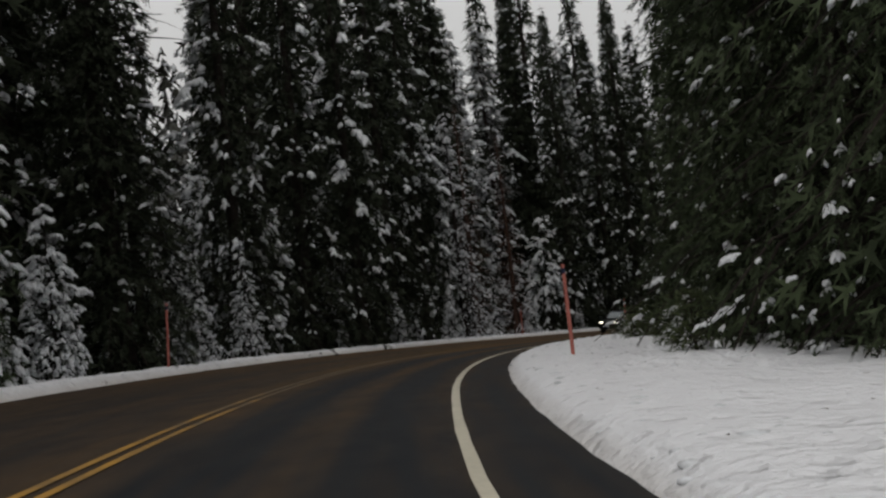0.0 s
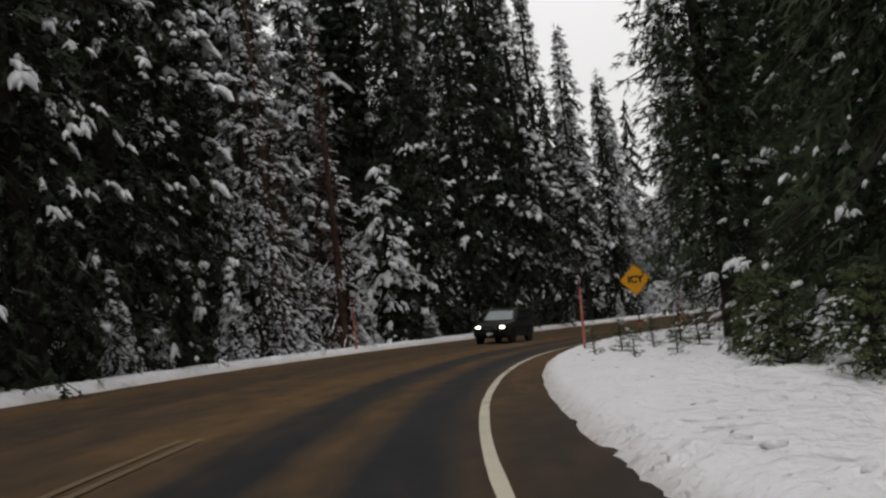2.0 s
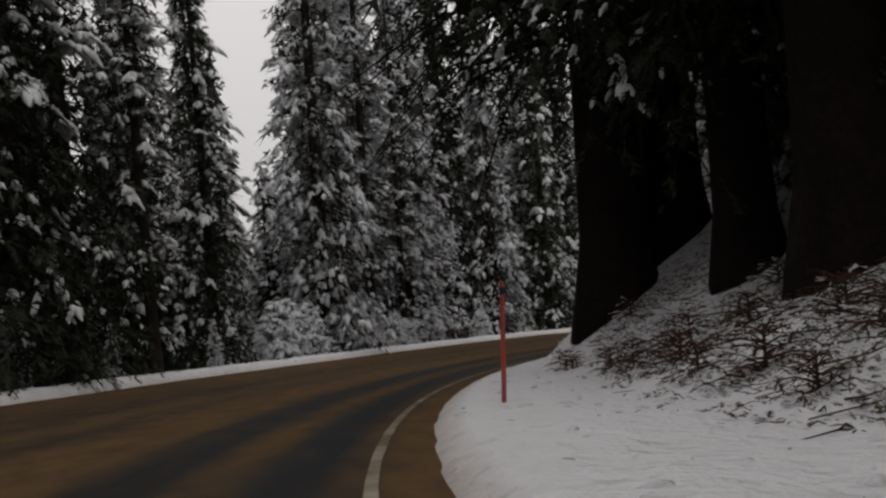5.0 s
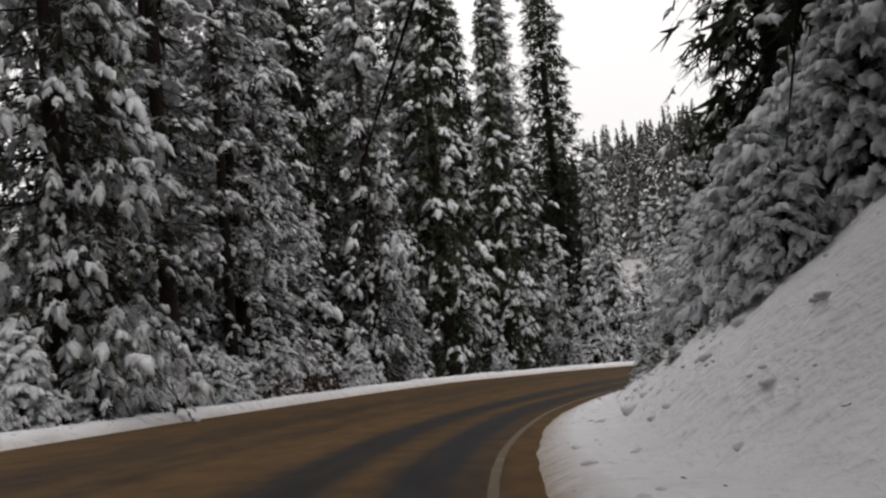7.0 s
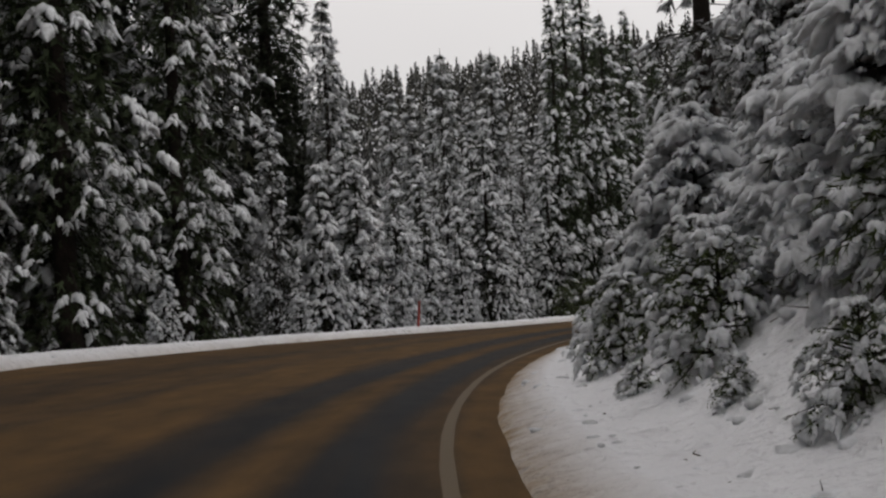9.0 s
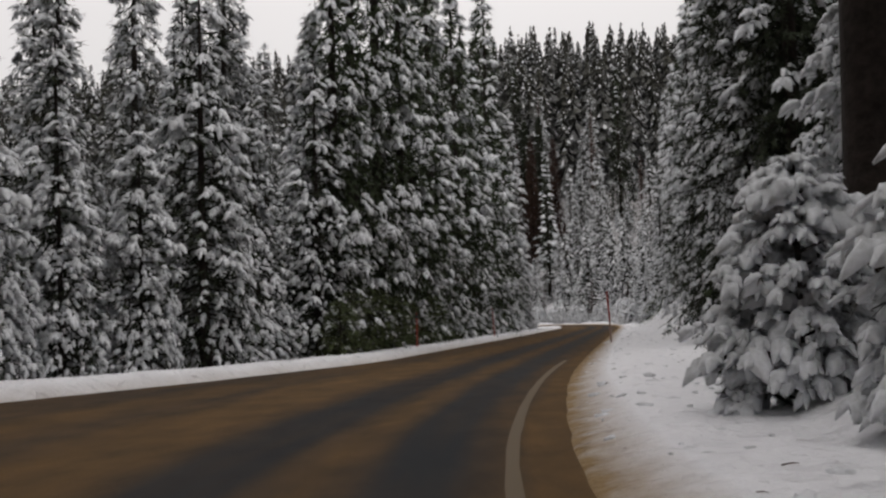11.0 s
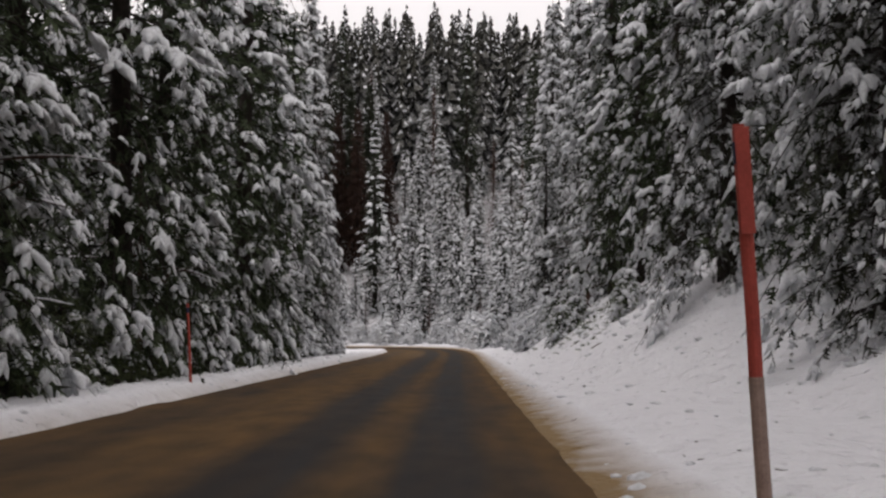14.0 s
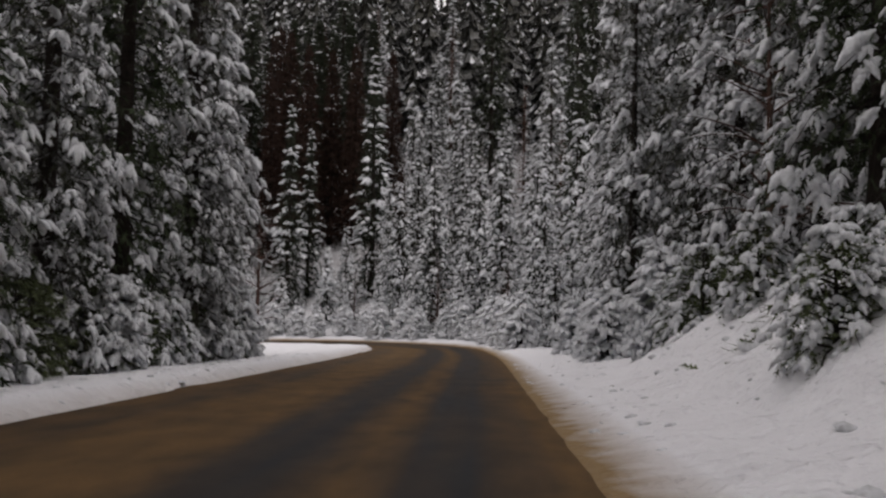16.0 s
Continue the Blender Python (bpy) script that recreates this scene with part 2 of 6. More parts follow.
def mesh_of(name, verts, faces, mat, smooth=False):
    """A mesh from an (n, 3) array and an (m, k) array of equal faces (or a list of such arrays)."""
    me = bpy.data.meshes.new(name)
    groups = faces if isinstance(faces, list) else [faces]
    groups = [np.asarray(g, np.int32) for g in groups if len(g)]
    loops = np.concatenate([g.ravel() for g in groups])
    sizes = np.concatenate([np.full(len(g), g.shape[1], np.int32) for g in groups])
    me.vertices.add(len(verts))
    me.vertices.foreach_set("co", np.asarray(verts, np.float32).ravel())
    me.loops.add(len(loops))
    me.loops.foreach_set("vertex_index", loops)
    me.polygons.add(len(sizes))
    me.polygons.foreach_set("loop_start", np.concatenate([[0], np.cumsum(sizes)[:-1]]).astype(np.int32))
    me.polygons.foreach_set("loop_total", sizes)
    me.polygons.foreach_set("use_smooth", np.full(len(sizes), smooth))
    me.update(calc_edges=True)
    me.validate()
    if mat:
        me.materials.append(mat)
    return me


def part(name, bm, mat, parent, label=""):
    """Links a bmesh (or a mesh) as one part of its parent."""
    if isinstance(bm, bpy.types.Mesh):
        me = bm
    else:
        me = bpy.data.meshes.new(name)
        bm.to_mesh(me)
        bm.free()
        if mat:
            me.materials.append(mat)
    ob = new(name, me)
    ob.parent = parent
    return tagged(ob, label)


def grid_faces(rows, cols):
    r, c = np.meshgrid(np.arange(rows - 1), np.arange(cols - 1), indexing="ij")
    a = (r * cols + c).ravel()
    return np.stack([a, a + 1, a + cols + 1, a + cols], 1)


def snow_ground():
    """Snow, with sand thrown onto it along the road's edge and small pits."""
    m = material("snow_ground", (0.80, 0.80, 0.82), 0.75, vary=0.05, scale=1.6, fine=8.0, bump=1.0, depth=0.2, spec=0.2)
    n, l = m.node_tree.nodes, m.node_tree.links
    b = n["Principled BSDF"]
    base = b.inputs["Base Color"].links[0].from_socket
    # trodden and pitted surface
    pc = n.new("ShaderNodeTexCoord")
    pits = n.new("ShaderNodeTexVoronoi")
    pits.inputs["Scale"].default_value = 2.2
    l.new(pc.outputs["Object"], pits.inputs["Vector"])
    pr = n.new("ShaderNodeValToRGB")
    pr.color_ramp.elements[0].position, pr.color_ramp.elements[1].position = 0.05, 0.42
    l.new(pits.outputs["Distance"], pr.inputs["Fac"])
    pb = n.new("ShaderNodeBump")
    pb.inputs["Strength"].default_value, pb.inputs["Distance"].default_value = 0.5, 0.16
    l.new(pr.outputs["Color"], pb.inputs["Height"])
    l.new(b.inputs["Normal"].links[0].from_socket, pb.inputs["Normal"])
    l.new(pb.outputs["Normal"], b.inputs["Normal"])
    uv = n.new("ShaderNodeUVMap")
    uv.uv_map = "verge"
    sep = n.new("ShaderNodeSeparateXYZ")
    l.new(uv.outputs["UV"], sep.inputs[0])
    tc = n.new("ShaderNodeTexCoord")
    spots = n.new("ShaderNodeTexNoise")
    spots.inputs["Scale"].default_value, spots.inputs["Detail"].default_value = 2.4, 6
    l.new(tc.outputs["Object"], spots.inputs["Vector"])
    edge = n.new("ShaderNodeMapRange")
    edge.inputs["From Min"].default_value, edge.inputs["From Max"].default_value = 0.0, 1.0
    edge.inputs["To Min"].default_value, edge.inputs["To Max"].default_value = 1.0, 0.0
    l.new(sep.outputs["X"], edge.inputs["Value"])
    gain = n.new("ShaderNodeMath")
    gain.operation = "MULTIPLY"
    l.new(edge.outputs["Result"], gain.inputs[0])
    l.new(sep.outputs["Y"], gain.inputs[1])
    mul = n.new("ShaderNodeMath")
    mul.operation = "MULTIPLY"
    l.new(gain.outputs[0], mul.inputs[0])
    ramp = n.new("ShaderNodeValToRGB")
    ramp.color_ramp.elements[0].position, ramp.color_ramp.elements[1].position = 0.25, 0.75
    l.new(spots.outputs["Fac"], ramp.inputs["Fac"])
    soft = n.new("ShaderNodeMath")
    soft.operation = "MULTIPLY_ADD"
    soft.inputs[1].default_value, soft.inputs[2].default_value = 0.45, 0.5
    l.new(ramp.outputs["Color"], soft.inputs[0])
    l.new(soft.outputs[0], mul.inputs[1])
    mul.use_clamp = True
    mix = n.new("ShaderNodeMixRGB")
    mix.inputs["Color2"].default_value = (0.25, 0.165, 0.075, 1)
    l.new(mul.outputs[0], mix.inputs["Fac"])
    l.new(base, mix.inputs["Color1"])
    # brown litter showing through on the wooded hillside
    geo, gx = n.new("ShaderNodeNewGeometry"), n.new("ShaderNodeSeparateXYZ")
    l.new(geo.outputs["Position"], gx.inputs[0])
    hill = n.new("ShaderNodeMapRange")
    hill.inputs["From Min"].default_value, hill.inputs["From Max"].default_value = 208.0, 245.0
    hill.inputs["To Max"].default_value = 0.85
    l.new(gx.outputs["X"], hill.inputs["Value"])
    litter = n.new("ShaderNodeMixRGB")
    litter.inputs["Color2"].default_value = (0.060, 0.042, 0.032, 1)
    wood = n.new("ShaderNodeMath")
    wood.operation = "MULTIPLY"
    wood.use_clamp = True
    l.new(hill.outputs["Result"], wood.inputs[0])
    l.new(soft.outputs[0], wood.inputs[1])
    l.new(wood.outputs[0], litter.inputs["Fac"])
    l.new(mix.outputs["Color"], litter.inputs["Color1"])
    l.new(litter.outputs["Color"], b.inputs["Base Color"])
    return m


SNOW = snow_ground()

# ---------------------------------------------------------------- ground
from mathutils.geometry import delaunay_2d_cdt

pts = []
for s in np.arange(-40, 318, 0.62):
    er, el = np.interp(s, ST, EDGE_R), np.interp(s, ST, EDGE_L)
    us = np.concatenate([er + np.array([-1.2, -0.5, -0.15, 0.05, 0.2, 0.35, 0.55, 0.8, 1.1, 1.5, 2, 2.6, 3.3, 4.1, 5, 6, 7.2, 8.6, 10.2, 12, 14.5, 17.5]),
                         el - np.array([-1.2, -0.5, -0.15, 0.05, 0.2, 0.35, 0.55, 0.8, 1.1, 1.5, 2, 2.7, 3.6, 5, 7, 10, 14, 18]), [-3.0]])
    if s > 262:
        us = us[us > -12]
    p = on_road(np.full(len(us), s), us)
    pts.append(p[:, :2])
ts, tu = np.meshgrid(np.arange(14, 61, 0.14), np.arange(1.25, 7.2, 0.14))
ts, tu = ts.ravel() + 0.03 * np.sin(97 * tu.ravel()), tu.ravel() + 0.03 * np.sin(71 * ts.ravel())
pts.append(on_road(ts, tu)[:, :2])
pts = np.concatenate(pts)
gx, gy = np.meshgrid(np.arange(-150, 480, 6.0), np.arange(-110, 340, 6.0))
coarse = np.stack([gx.ravel() + 1.5 * np.sin(gy.ravel()), gy.ravel() + 1.5 * np.cos(1.3 * gx.ravel())], 1)
near = np.array([((LINE[::4] - c) ** 2).sum(1).min() for c in coarse])
coarse = coarse[near > 20 ** 2]
far = np.array([[165 + r * math.cos(a), 110 + r * math.sin(a)] for r in (520, 900, 1700, 3200) for a in np.linspace(0, 2 * math.pi, 40, endpoint=False)])
pts = np.concatenate([pts, coarse, far])
vv, _, ff, *_ = delaunay_2d_cdt([Vector(p) for p in pts], [], [], 0, 0.02)
gv = np.array([(v.x, v.y) for v in vv])
gz = ground_z(gv[:, 0], gv[:, 1])
ground = new("ground", mesh_of("ground", np.c_[gv, gz], [np.array([f for f in ff if len(f) == 3])], SNOW, True))
verge = ground.data.uv_layers.new(name="verge")
_vi = np.empty(len(ground.data.loops), np.int32)
ground.data.loops.foreach_get("vertex_index", _vi)
_edge = np.empty(len(gv))
_dirt = np.empty(len(gv))
for a in range(0, len(gv), 4000):
    q = gv[a:a + 4000]
    i = ((q[:, None, 0] - LINE[None, :, 0]) ** 2 + (q[:, None, 1] - LINE[None, :, 1]) ** 2).argmin(1)
    u = ((q - LINE[i]) * SIDE[i]).sum(1)
    rightside = u > (EDGE_R[i] + EDGE_L[i]) / 2
    reach = np.where(rightside, np.interp(ST[i], [0, 60, 110, 170], [0.22, 0.35, 0.6, 0.8]), 0.35)
    _edge[a:a + 4000] = np.where(rightside, u - EDGE_R[i], EDGE_L[i] - u) / reach
    _dirt[a:a + 4000] = np.where(rightside, np.interp(ST[i], [0, 60, 120, 170], [0.35, 0.5, 1.0, 1.7]), 0.45)
verge.data.foreach_set("uv", np.stack([_edge, _dirt], 1)[_vi].astype(np.float32).ravel())
tagged(ground, "white trodden snow cover on the verges and forest floor", "ground", kind="structure")

# ---------------------------------------------------------------- road
def road_surface():
    """Wet dark asphalt with brown grit lying between the wheel tracks; u across, s along."""
    m = bpy.data.materials.new("asphalt")
    m.use_nodes = True
    n, l = m.node_tree.nodes, m.node_tree.links
    b = n["Principled BSDF"]

    def maths(op, a, c, d=None):
        k = n.new("ShaderNodeMath")
        k.operation = op
        for i, v in enumerate((a, c, d)):
            if v is None:
                continue
            if isinstance(v, (int, float)):
                k.inputs[i].default_value = v
            else:
                l.new(v, k.inputs[i])
        return k.outputs[0]

    uv = n.new("ShaderNodeUVMap")
    uv.uv_map = "lane"
    sep = n.new("ShaderNodeSeparateXYZ")
    l.new(uv.outputs["UV"], sep.inputs[0])
    u, s = sep.outputs["X"], sep.outputs["Y"]

    def streaks(across, along, detail=4.0):
        comb = n.new("ShaderNodeCombineXYZ")
        l.new(maths("MULTIPLY", u, across), comb.inputs[0])
        l.new(maths("MULTIPLY", s, along), comb.inputs[1])
        t = n.new("ShaderNodeTexNoise")
        t.inputs["Scale"].default_value, t.inputs["Detail"].default_value = 1.0, detail
        l.new(comb.outputs[0], t.inputs["Vector"])
        return t.outputs["Fac"]

    wander = streaks(0.25, 0.06, 2)
    uw = maths("ADD", u, maths("MULTIPLY_ADD", wander, 0.3, -0.15))
    pos = maths("DIVIDE", maths("ADD", uw, 11.0), 13.0)
    ramp = n.new("ShaderNodeValToRGB")
    e = ramp.color_ramp.elements
    # how much grit lies across the road: little in the wheel tracks, most between them
    stops = [(-11, 0.7), (-8.6, 0.75), (-7.3, 0.55), (-6.3, 0.35), (-5.5, 0.75), (-4.7, 0.45), (-3.9, 0.95), (-3.2, 1.0), (-2.8, 0.6), (-2.55, 0.12), (-1.95, 0.05),
             (-1.75, 0.45), (-1.45, 0.85), (-1.15, 0.45), (-0.98, 0.05), (-0.5, 0.03), (-0.25, 0.42), (0.1, 0.6), (0.3, 1.0), (1.2, 1.0)]
    e[0].position, e[0].color = (stops[0][0] + 11) / 13, (stops[0][1],) * 3 + (1,)
    e[1].position, e[1].color = (stops[-1][0] + 11) / 13, (stops[-1][1],) * 3 + (1,)
    for x, v in stops[1:-1]:
        k = e.new((x + 11) / 13)
        k.color = (v, v, v, 1)
    l.new(pos, ramp.inputs["Fac"])
    amount = n.new("ShaderNodeValToRGB")
    a = amount.color_ramp.elements
    a[0].position, a[0].color = 0.0, (0.12, 0.12, 0.12, 1)
    a[1].position, a[1].color = 1.0, (0.72, 0.72, 0.72, 1)
    for x, v in ((0.18, 0.20), (0.25, 0.45), (0.32, 0.75), (0.60, 0.92), (0.76, 0.70)):
        k = a.new(x)
        k.color = (v, v, v, 1)
    l.new(maths("DIVIDE", maths("ADD", s, 50.0), 300.0), amount.inputs["Fac"])
    patch, streak = streaks(0.6, 0.22, 5), streaks(3.5, 0.25, 4)
    grain_c = n.new("ShaderNodeTexCoord")
    grain = n.new("ShaderNodeTexNoise")
    grain.inputs["Scale"].default_value, grain.inputs["Detail"].default_value = 55.0, 2
    l.new(grain_c.outputs["Object"], grain.inputs["Vector"])
    cover = maths("MULTIPLY", ramp.outputs["Color"], amount.outputs["Color"])
    lift = n.new("ShaderNodeMapRange")
    lift.inputs["From Min"].default_value, lift.inputs["From Max"].default_value = 140.0, 185.0
    lift.inputs["To Min"].default_value, lift.inputs["To Max"].default_value = 0.0, 0.06
    l.new(s, lift.inputs["Value"])
    cover = maths("ADD", cover, lift.outputs["Result"])
    # the shoulder is clean at first and gritty further on
    shoulder = maths("MULTIPLY", maths("MINIMUM", maths("MAXIMUM", maths("MULTIPLY", maths("SUBTRACT", u, 0.1), 5.0), 0.0), 1.0),
                     maths("MINIMUM", maths("MAXIMUM", maths("MULTIPLY_ADD", s, -0.033, 1.9), 0.0), 0.8))
    cover = maths("MULTIPLY", cover, maths("SUBTRACT", 1.0, shoulder))
    cover = maths("MULTIPLY", cover, maths("MULTIPLY_ADD", patch, 2.0, 0.35))
    cover = maths("ADD", cover, maths("MULTIPLY", maths("SUBTRACT", streak, 0.5), 0.5))
    cover = maths("MINIMUM", maths("MAXIMUM", cover, 0.0), 1.0)
    mix = n.new("ShaderNodeMixRGB")
    mix.inputs["Color1"].default_value = (0.013, 0.0145, 0.017, 1)
    mix.inputs["Color2"].default_value = (0.108, 0.067, 0.032, 1)
    l.new(cover, mix.inputs["Fac"])
    speck = n.new("ShaderNodeMixRGB")
    speck.blend_type = "MULTIPLY"
    speck.inputs["Fac"].default_value = 0.6
    gr = n.new("ShaderNodeValToRGB")
    gr.color_ramp.elements[0].color, gr.color_ramp.elements[1].color = (0.45, 0.45, 0.45, 1), (1.5, 1.5, 1.5, 1)
    l.new(grain.outputs["Fac"], gr.inputs["Fac"])
    l.new(mix.outputs["Color"], speck.inputs["Color1"])
    l.new(gr.outputs["Color"], speck.inputs["Color2"])
    mottle = n.new("ShaderNodeMixRGB")
    mottle.blend_type = "MULTIPLY"
    mottle.inputs["Fac"].default_value = 1.0
    mr = n.new("ShaderNodeValToRGB")
    mr.color_ramp.elements[0].position, mr.color_ramp.elements[1].position = 0.3, 0.7
    mr.color_ramp.elements[0].color, mr.color_ramp.elements[1].color = (0.72, 0.76, 0.82, 1), (1.28, 1.22, 1.12, 1)
    l.new(streaks(2.2, 0.9, 6), mr.inputs["Fac"])
    l.new(speck.outputs["Color"], mottle.inputs["Color1"])
    l.new(mr.outputs["Color"], mottle.inputs["Color2"])
    l.new(mottle.outputs["Color"], b.inputs["Base Color"])
    l.new(maths("MULTIPLY_ADD", cover, 0.25, 0.70), b.inputs["Roughness"])
    b.inputs["Specular IOR Level"].default_value = 0.10
    bp = n.new("ShaderNodeBump")
    bp.inputs["Strength"].default_value, bp.inputs["Distance"].default_value = 0.5, 0.012
    l.new(grain.outputs["Fac"], bp.inputs["Height"])
    l.new(bp.outputs["Normal"], b.inputs["Normal"])
    return m


def road_strip(name, s0, s1, left, right, mat, step=1.0, cols=2, up=0.0, wob=0.0):
    """A ribbon along the road between two offsets (numbers or arrays over ST)."""
    rs = np.arange(s0, s1 + 0.01, step)
    lo = np.interp(rs, ST, left) if np.ndim(left) else np.full(len(rs), left)
    hi = np.interp(rs, ST, right) if np.ndim(right) else np.full(len(rs), right)
    if wob:
        lo, hi = lo + wob * np.sin(rs * 2.9) * np.sin(rs * 0.77), hi + wob * np.sin(rs * 2.3 + 1) * np.sin(rs * 1.1)
    uu = lo[:, None] + (hi - lo)[:, None] * np.linspace(1, 0, cols)[None]
    ss = np.repeat(rs[:, None], cols, 1)
    p = on_road(ss.ravel(), uu.ravel(), up)
    me = mesh_of(name, p, grid_faces(len(rs), cols)[:, ::-1], mat, True)
    lay = me.uv_layers.new(name="lane")
    vi = np.empty(len(me.loops), np.int32)
    me.loops.foreach_get("vertex_index", vi)
    lay.data.foreach_set("uv", np.stack([uu.ravel(), ss.ravel()], 1)[vi].astype(np.float32).ravel())
    return new(name, me)


def worn_paint(name, color, wear):
    """Road paint, worn through and dusted with grit; wear grows along the road."""
    m = material(name, color, 0.7, vary=0.12, scale=1.5, fine=12.0, bump=0.0)
    n, l = m.node_tree.nodes, m.node_tree.links
    b = n["Principled BSDF"]
    base = b.inputs["Base Color"].links[0].from_socket
    tc = n.new("ShaderNodeTexCoord")
    t = n.new("ShaderNodeTexNoise")
    t.inputs["Scale"].default_value, t.inputs["Detail"].default_value = 0.9, 5
    l.new(tc.outputs["Object"], t.inputs["Vector"])
    uv = n.new("ShaderNodeUVMap")
    uv.uv_map = "lane"
    sep = n.new("ShaderNodeSeparateXYZ")
    l.new(uv.outputs["UV"], sep.inputs[0])
    far = n.new("ShaderNodeMapRange")
    far.inputs["From Min"].default_value, far.inputs["From Max"].default_value = wear
    far.inputs["To Min"].default_value, far.inputs["To Max"].default_value = -0.28, 0.55
    l.new(sep.outputs["Y"], far.inputs["Value"])
    add = n.new("ShaderNodeMath")
    add.operation = "ADD"
    l.new(t.outputs["Fac"], add.inputs[0])
    l.new(far.outputs["Result"], add.inputs[1])
    r = n.new("ShaderNodeValToRGB")
    r.color_ramp.elements[0].position, r.color_ramp.elements[1].position = 0.38, 0.78
    l.new(add.outputs[0], r.inputs["Fac"])
    mix = n.new("ShaderNodeMixRGB")
    mix.inputs["Color2"].default_value = (0.115, 0.080, 0.042, 1)
    l.new(r.outputs["Color"], mix.inputs["Fac"])
    l.new(base, mix.inputs["Color1"])
    l.new(mix.outputs["Color"], b.inputs["Base Color"])
    return m


ASPHALT = road_surface()
road = road_strip("road", -45, 316, EDGE_L - 0.6, EDGE_R + 0.14, ASPHALT, 1.0, 16)
tagged(road, "wet dark asphalt mountain road with brown grit tracks", "road", kind="structure")
WHITE_PAINT = worn_paint("white_road_paint", (0.52, 0.48, 0.38), (30.0, 125.0))
YELLOW_PAINT = worn_paint("yellow_road_paint", (0.42, 0.22, 0.03), (-6.0, 34.0))
tagged(road_strip("edge_line", -45, 172, LINE_U - 0.06, LINE_U + 0.06, WHITE_PAINT, 1.0, 2, 0.012, 0.008), "worn white painted edge line on the asphalt", "road marking", kind="structure")
for k in (0, 1):
    tagged(road_strip("centre_line", -45, 40, -3.53 + 0.23 * k, -3.43 + 0.23 * k, YELLOW_PAINT, 1.0, 2, 0.012, 0.008),
           "faded yellow painted centre line under grit", "road marking", kind="structure")


# ---------------------------------------------------------------- conifers
def unit(v):
    return v / (np.linalg.norm(v, axis=-1, keepdims=True) + 1e-9)


UP = np.array([0, 0, 1.0])


def along(p, d, length, sag, q):
    """Points on drooping axes."""
    return p + d * (length * q)[..., None] - UP * (sag * length * q * q)[..., None]


def snow_drapes(rng, p, d, le, sa, q0, q1, wide, rows, ring):
    """Closed rolls of snow draped along drooping axes from q0 to q1, one on each."""
    m = len(p)
    r = np.linspace(0, 1, rows)[None] + np.zeros((m, 1))
    q = q0[:, None] + (q1 - q0)[:, None] * r
    c = along(p[:, None], d[:, None], le[:, None], sa[:, None], q)
    tan = unit(d[:, None] - UP * (2 * sa[:, None] * q)[..., None])
    acr = unit(np.cross(tan, UP))
    nor = np.cross(acr, tan)
    # clots with narrow necks between them
    full = np.where((np.arange(rows)[None] + rng.integers(0, 2, (m, 1))) % 2 == 0, rng.uniform(0.75, 1.45, (m, rows)), rng.uniform(0.15, 0.7, (m, rows)))
    full[:, 0] *= 0.5
    full[:, -1] = rng.uniform(0.1, 0.35, m)
    w = wide[:, None] * full
    thick = w * rng.uniform(0.55, 0.95, (m, rows))
    c = c + acr * (wide[:, None] * rng.normal(0, 0.28, (m, rows)))[..., None] + nor * (thick * rng.uniform(0.0, 0.5, (m, rows)))[..., None]
    th = np.linspace(0, 2 * np.pi, ring, endpoint=False) + 0.3
    k = rng.uniform(0.78, 1.2, (m, rows, ring))
    x = np.cos(th) * k
    z = np.maximum(np.sin(th), -0.3) * k
    out = c[:, :, None] + acr[:, :, None] * (x * w[..., None])[..., None] + nor[:, :, None] * (z * thick[..., None])[..., None] - UP * (x ** 2 * w[..., None] * 0.3)[..., None]
    i, j = np.meshgrid(np.arange(rows - 1), np.arange(ring), indexing="ij")
    a, b = (i * ring + j).ravel(), (i * ring + (j + 1) % ring).ravel()
    f = np.stack([a, a + ring, b + ring, b], 1)
    return out.reshape(-1, 3), (f[None] + (np.arange(m) * rows * ring)[:, None, None]).reshape(-1, 4)


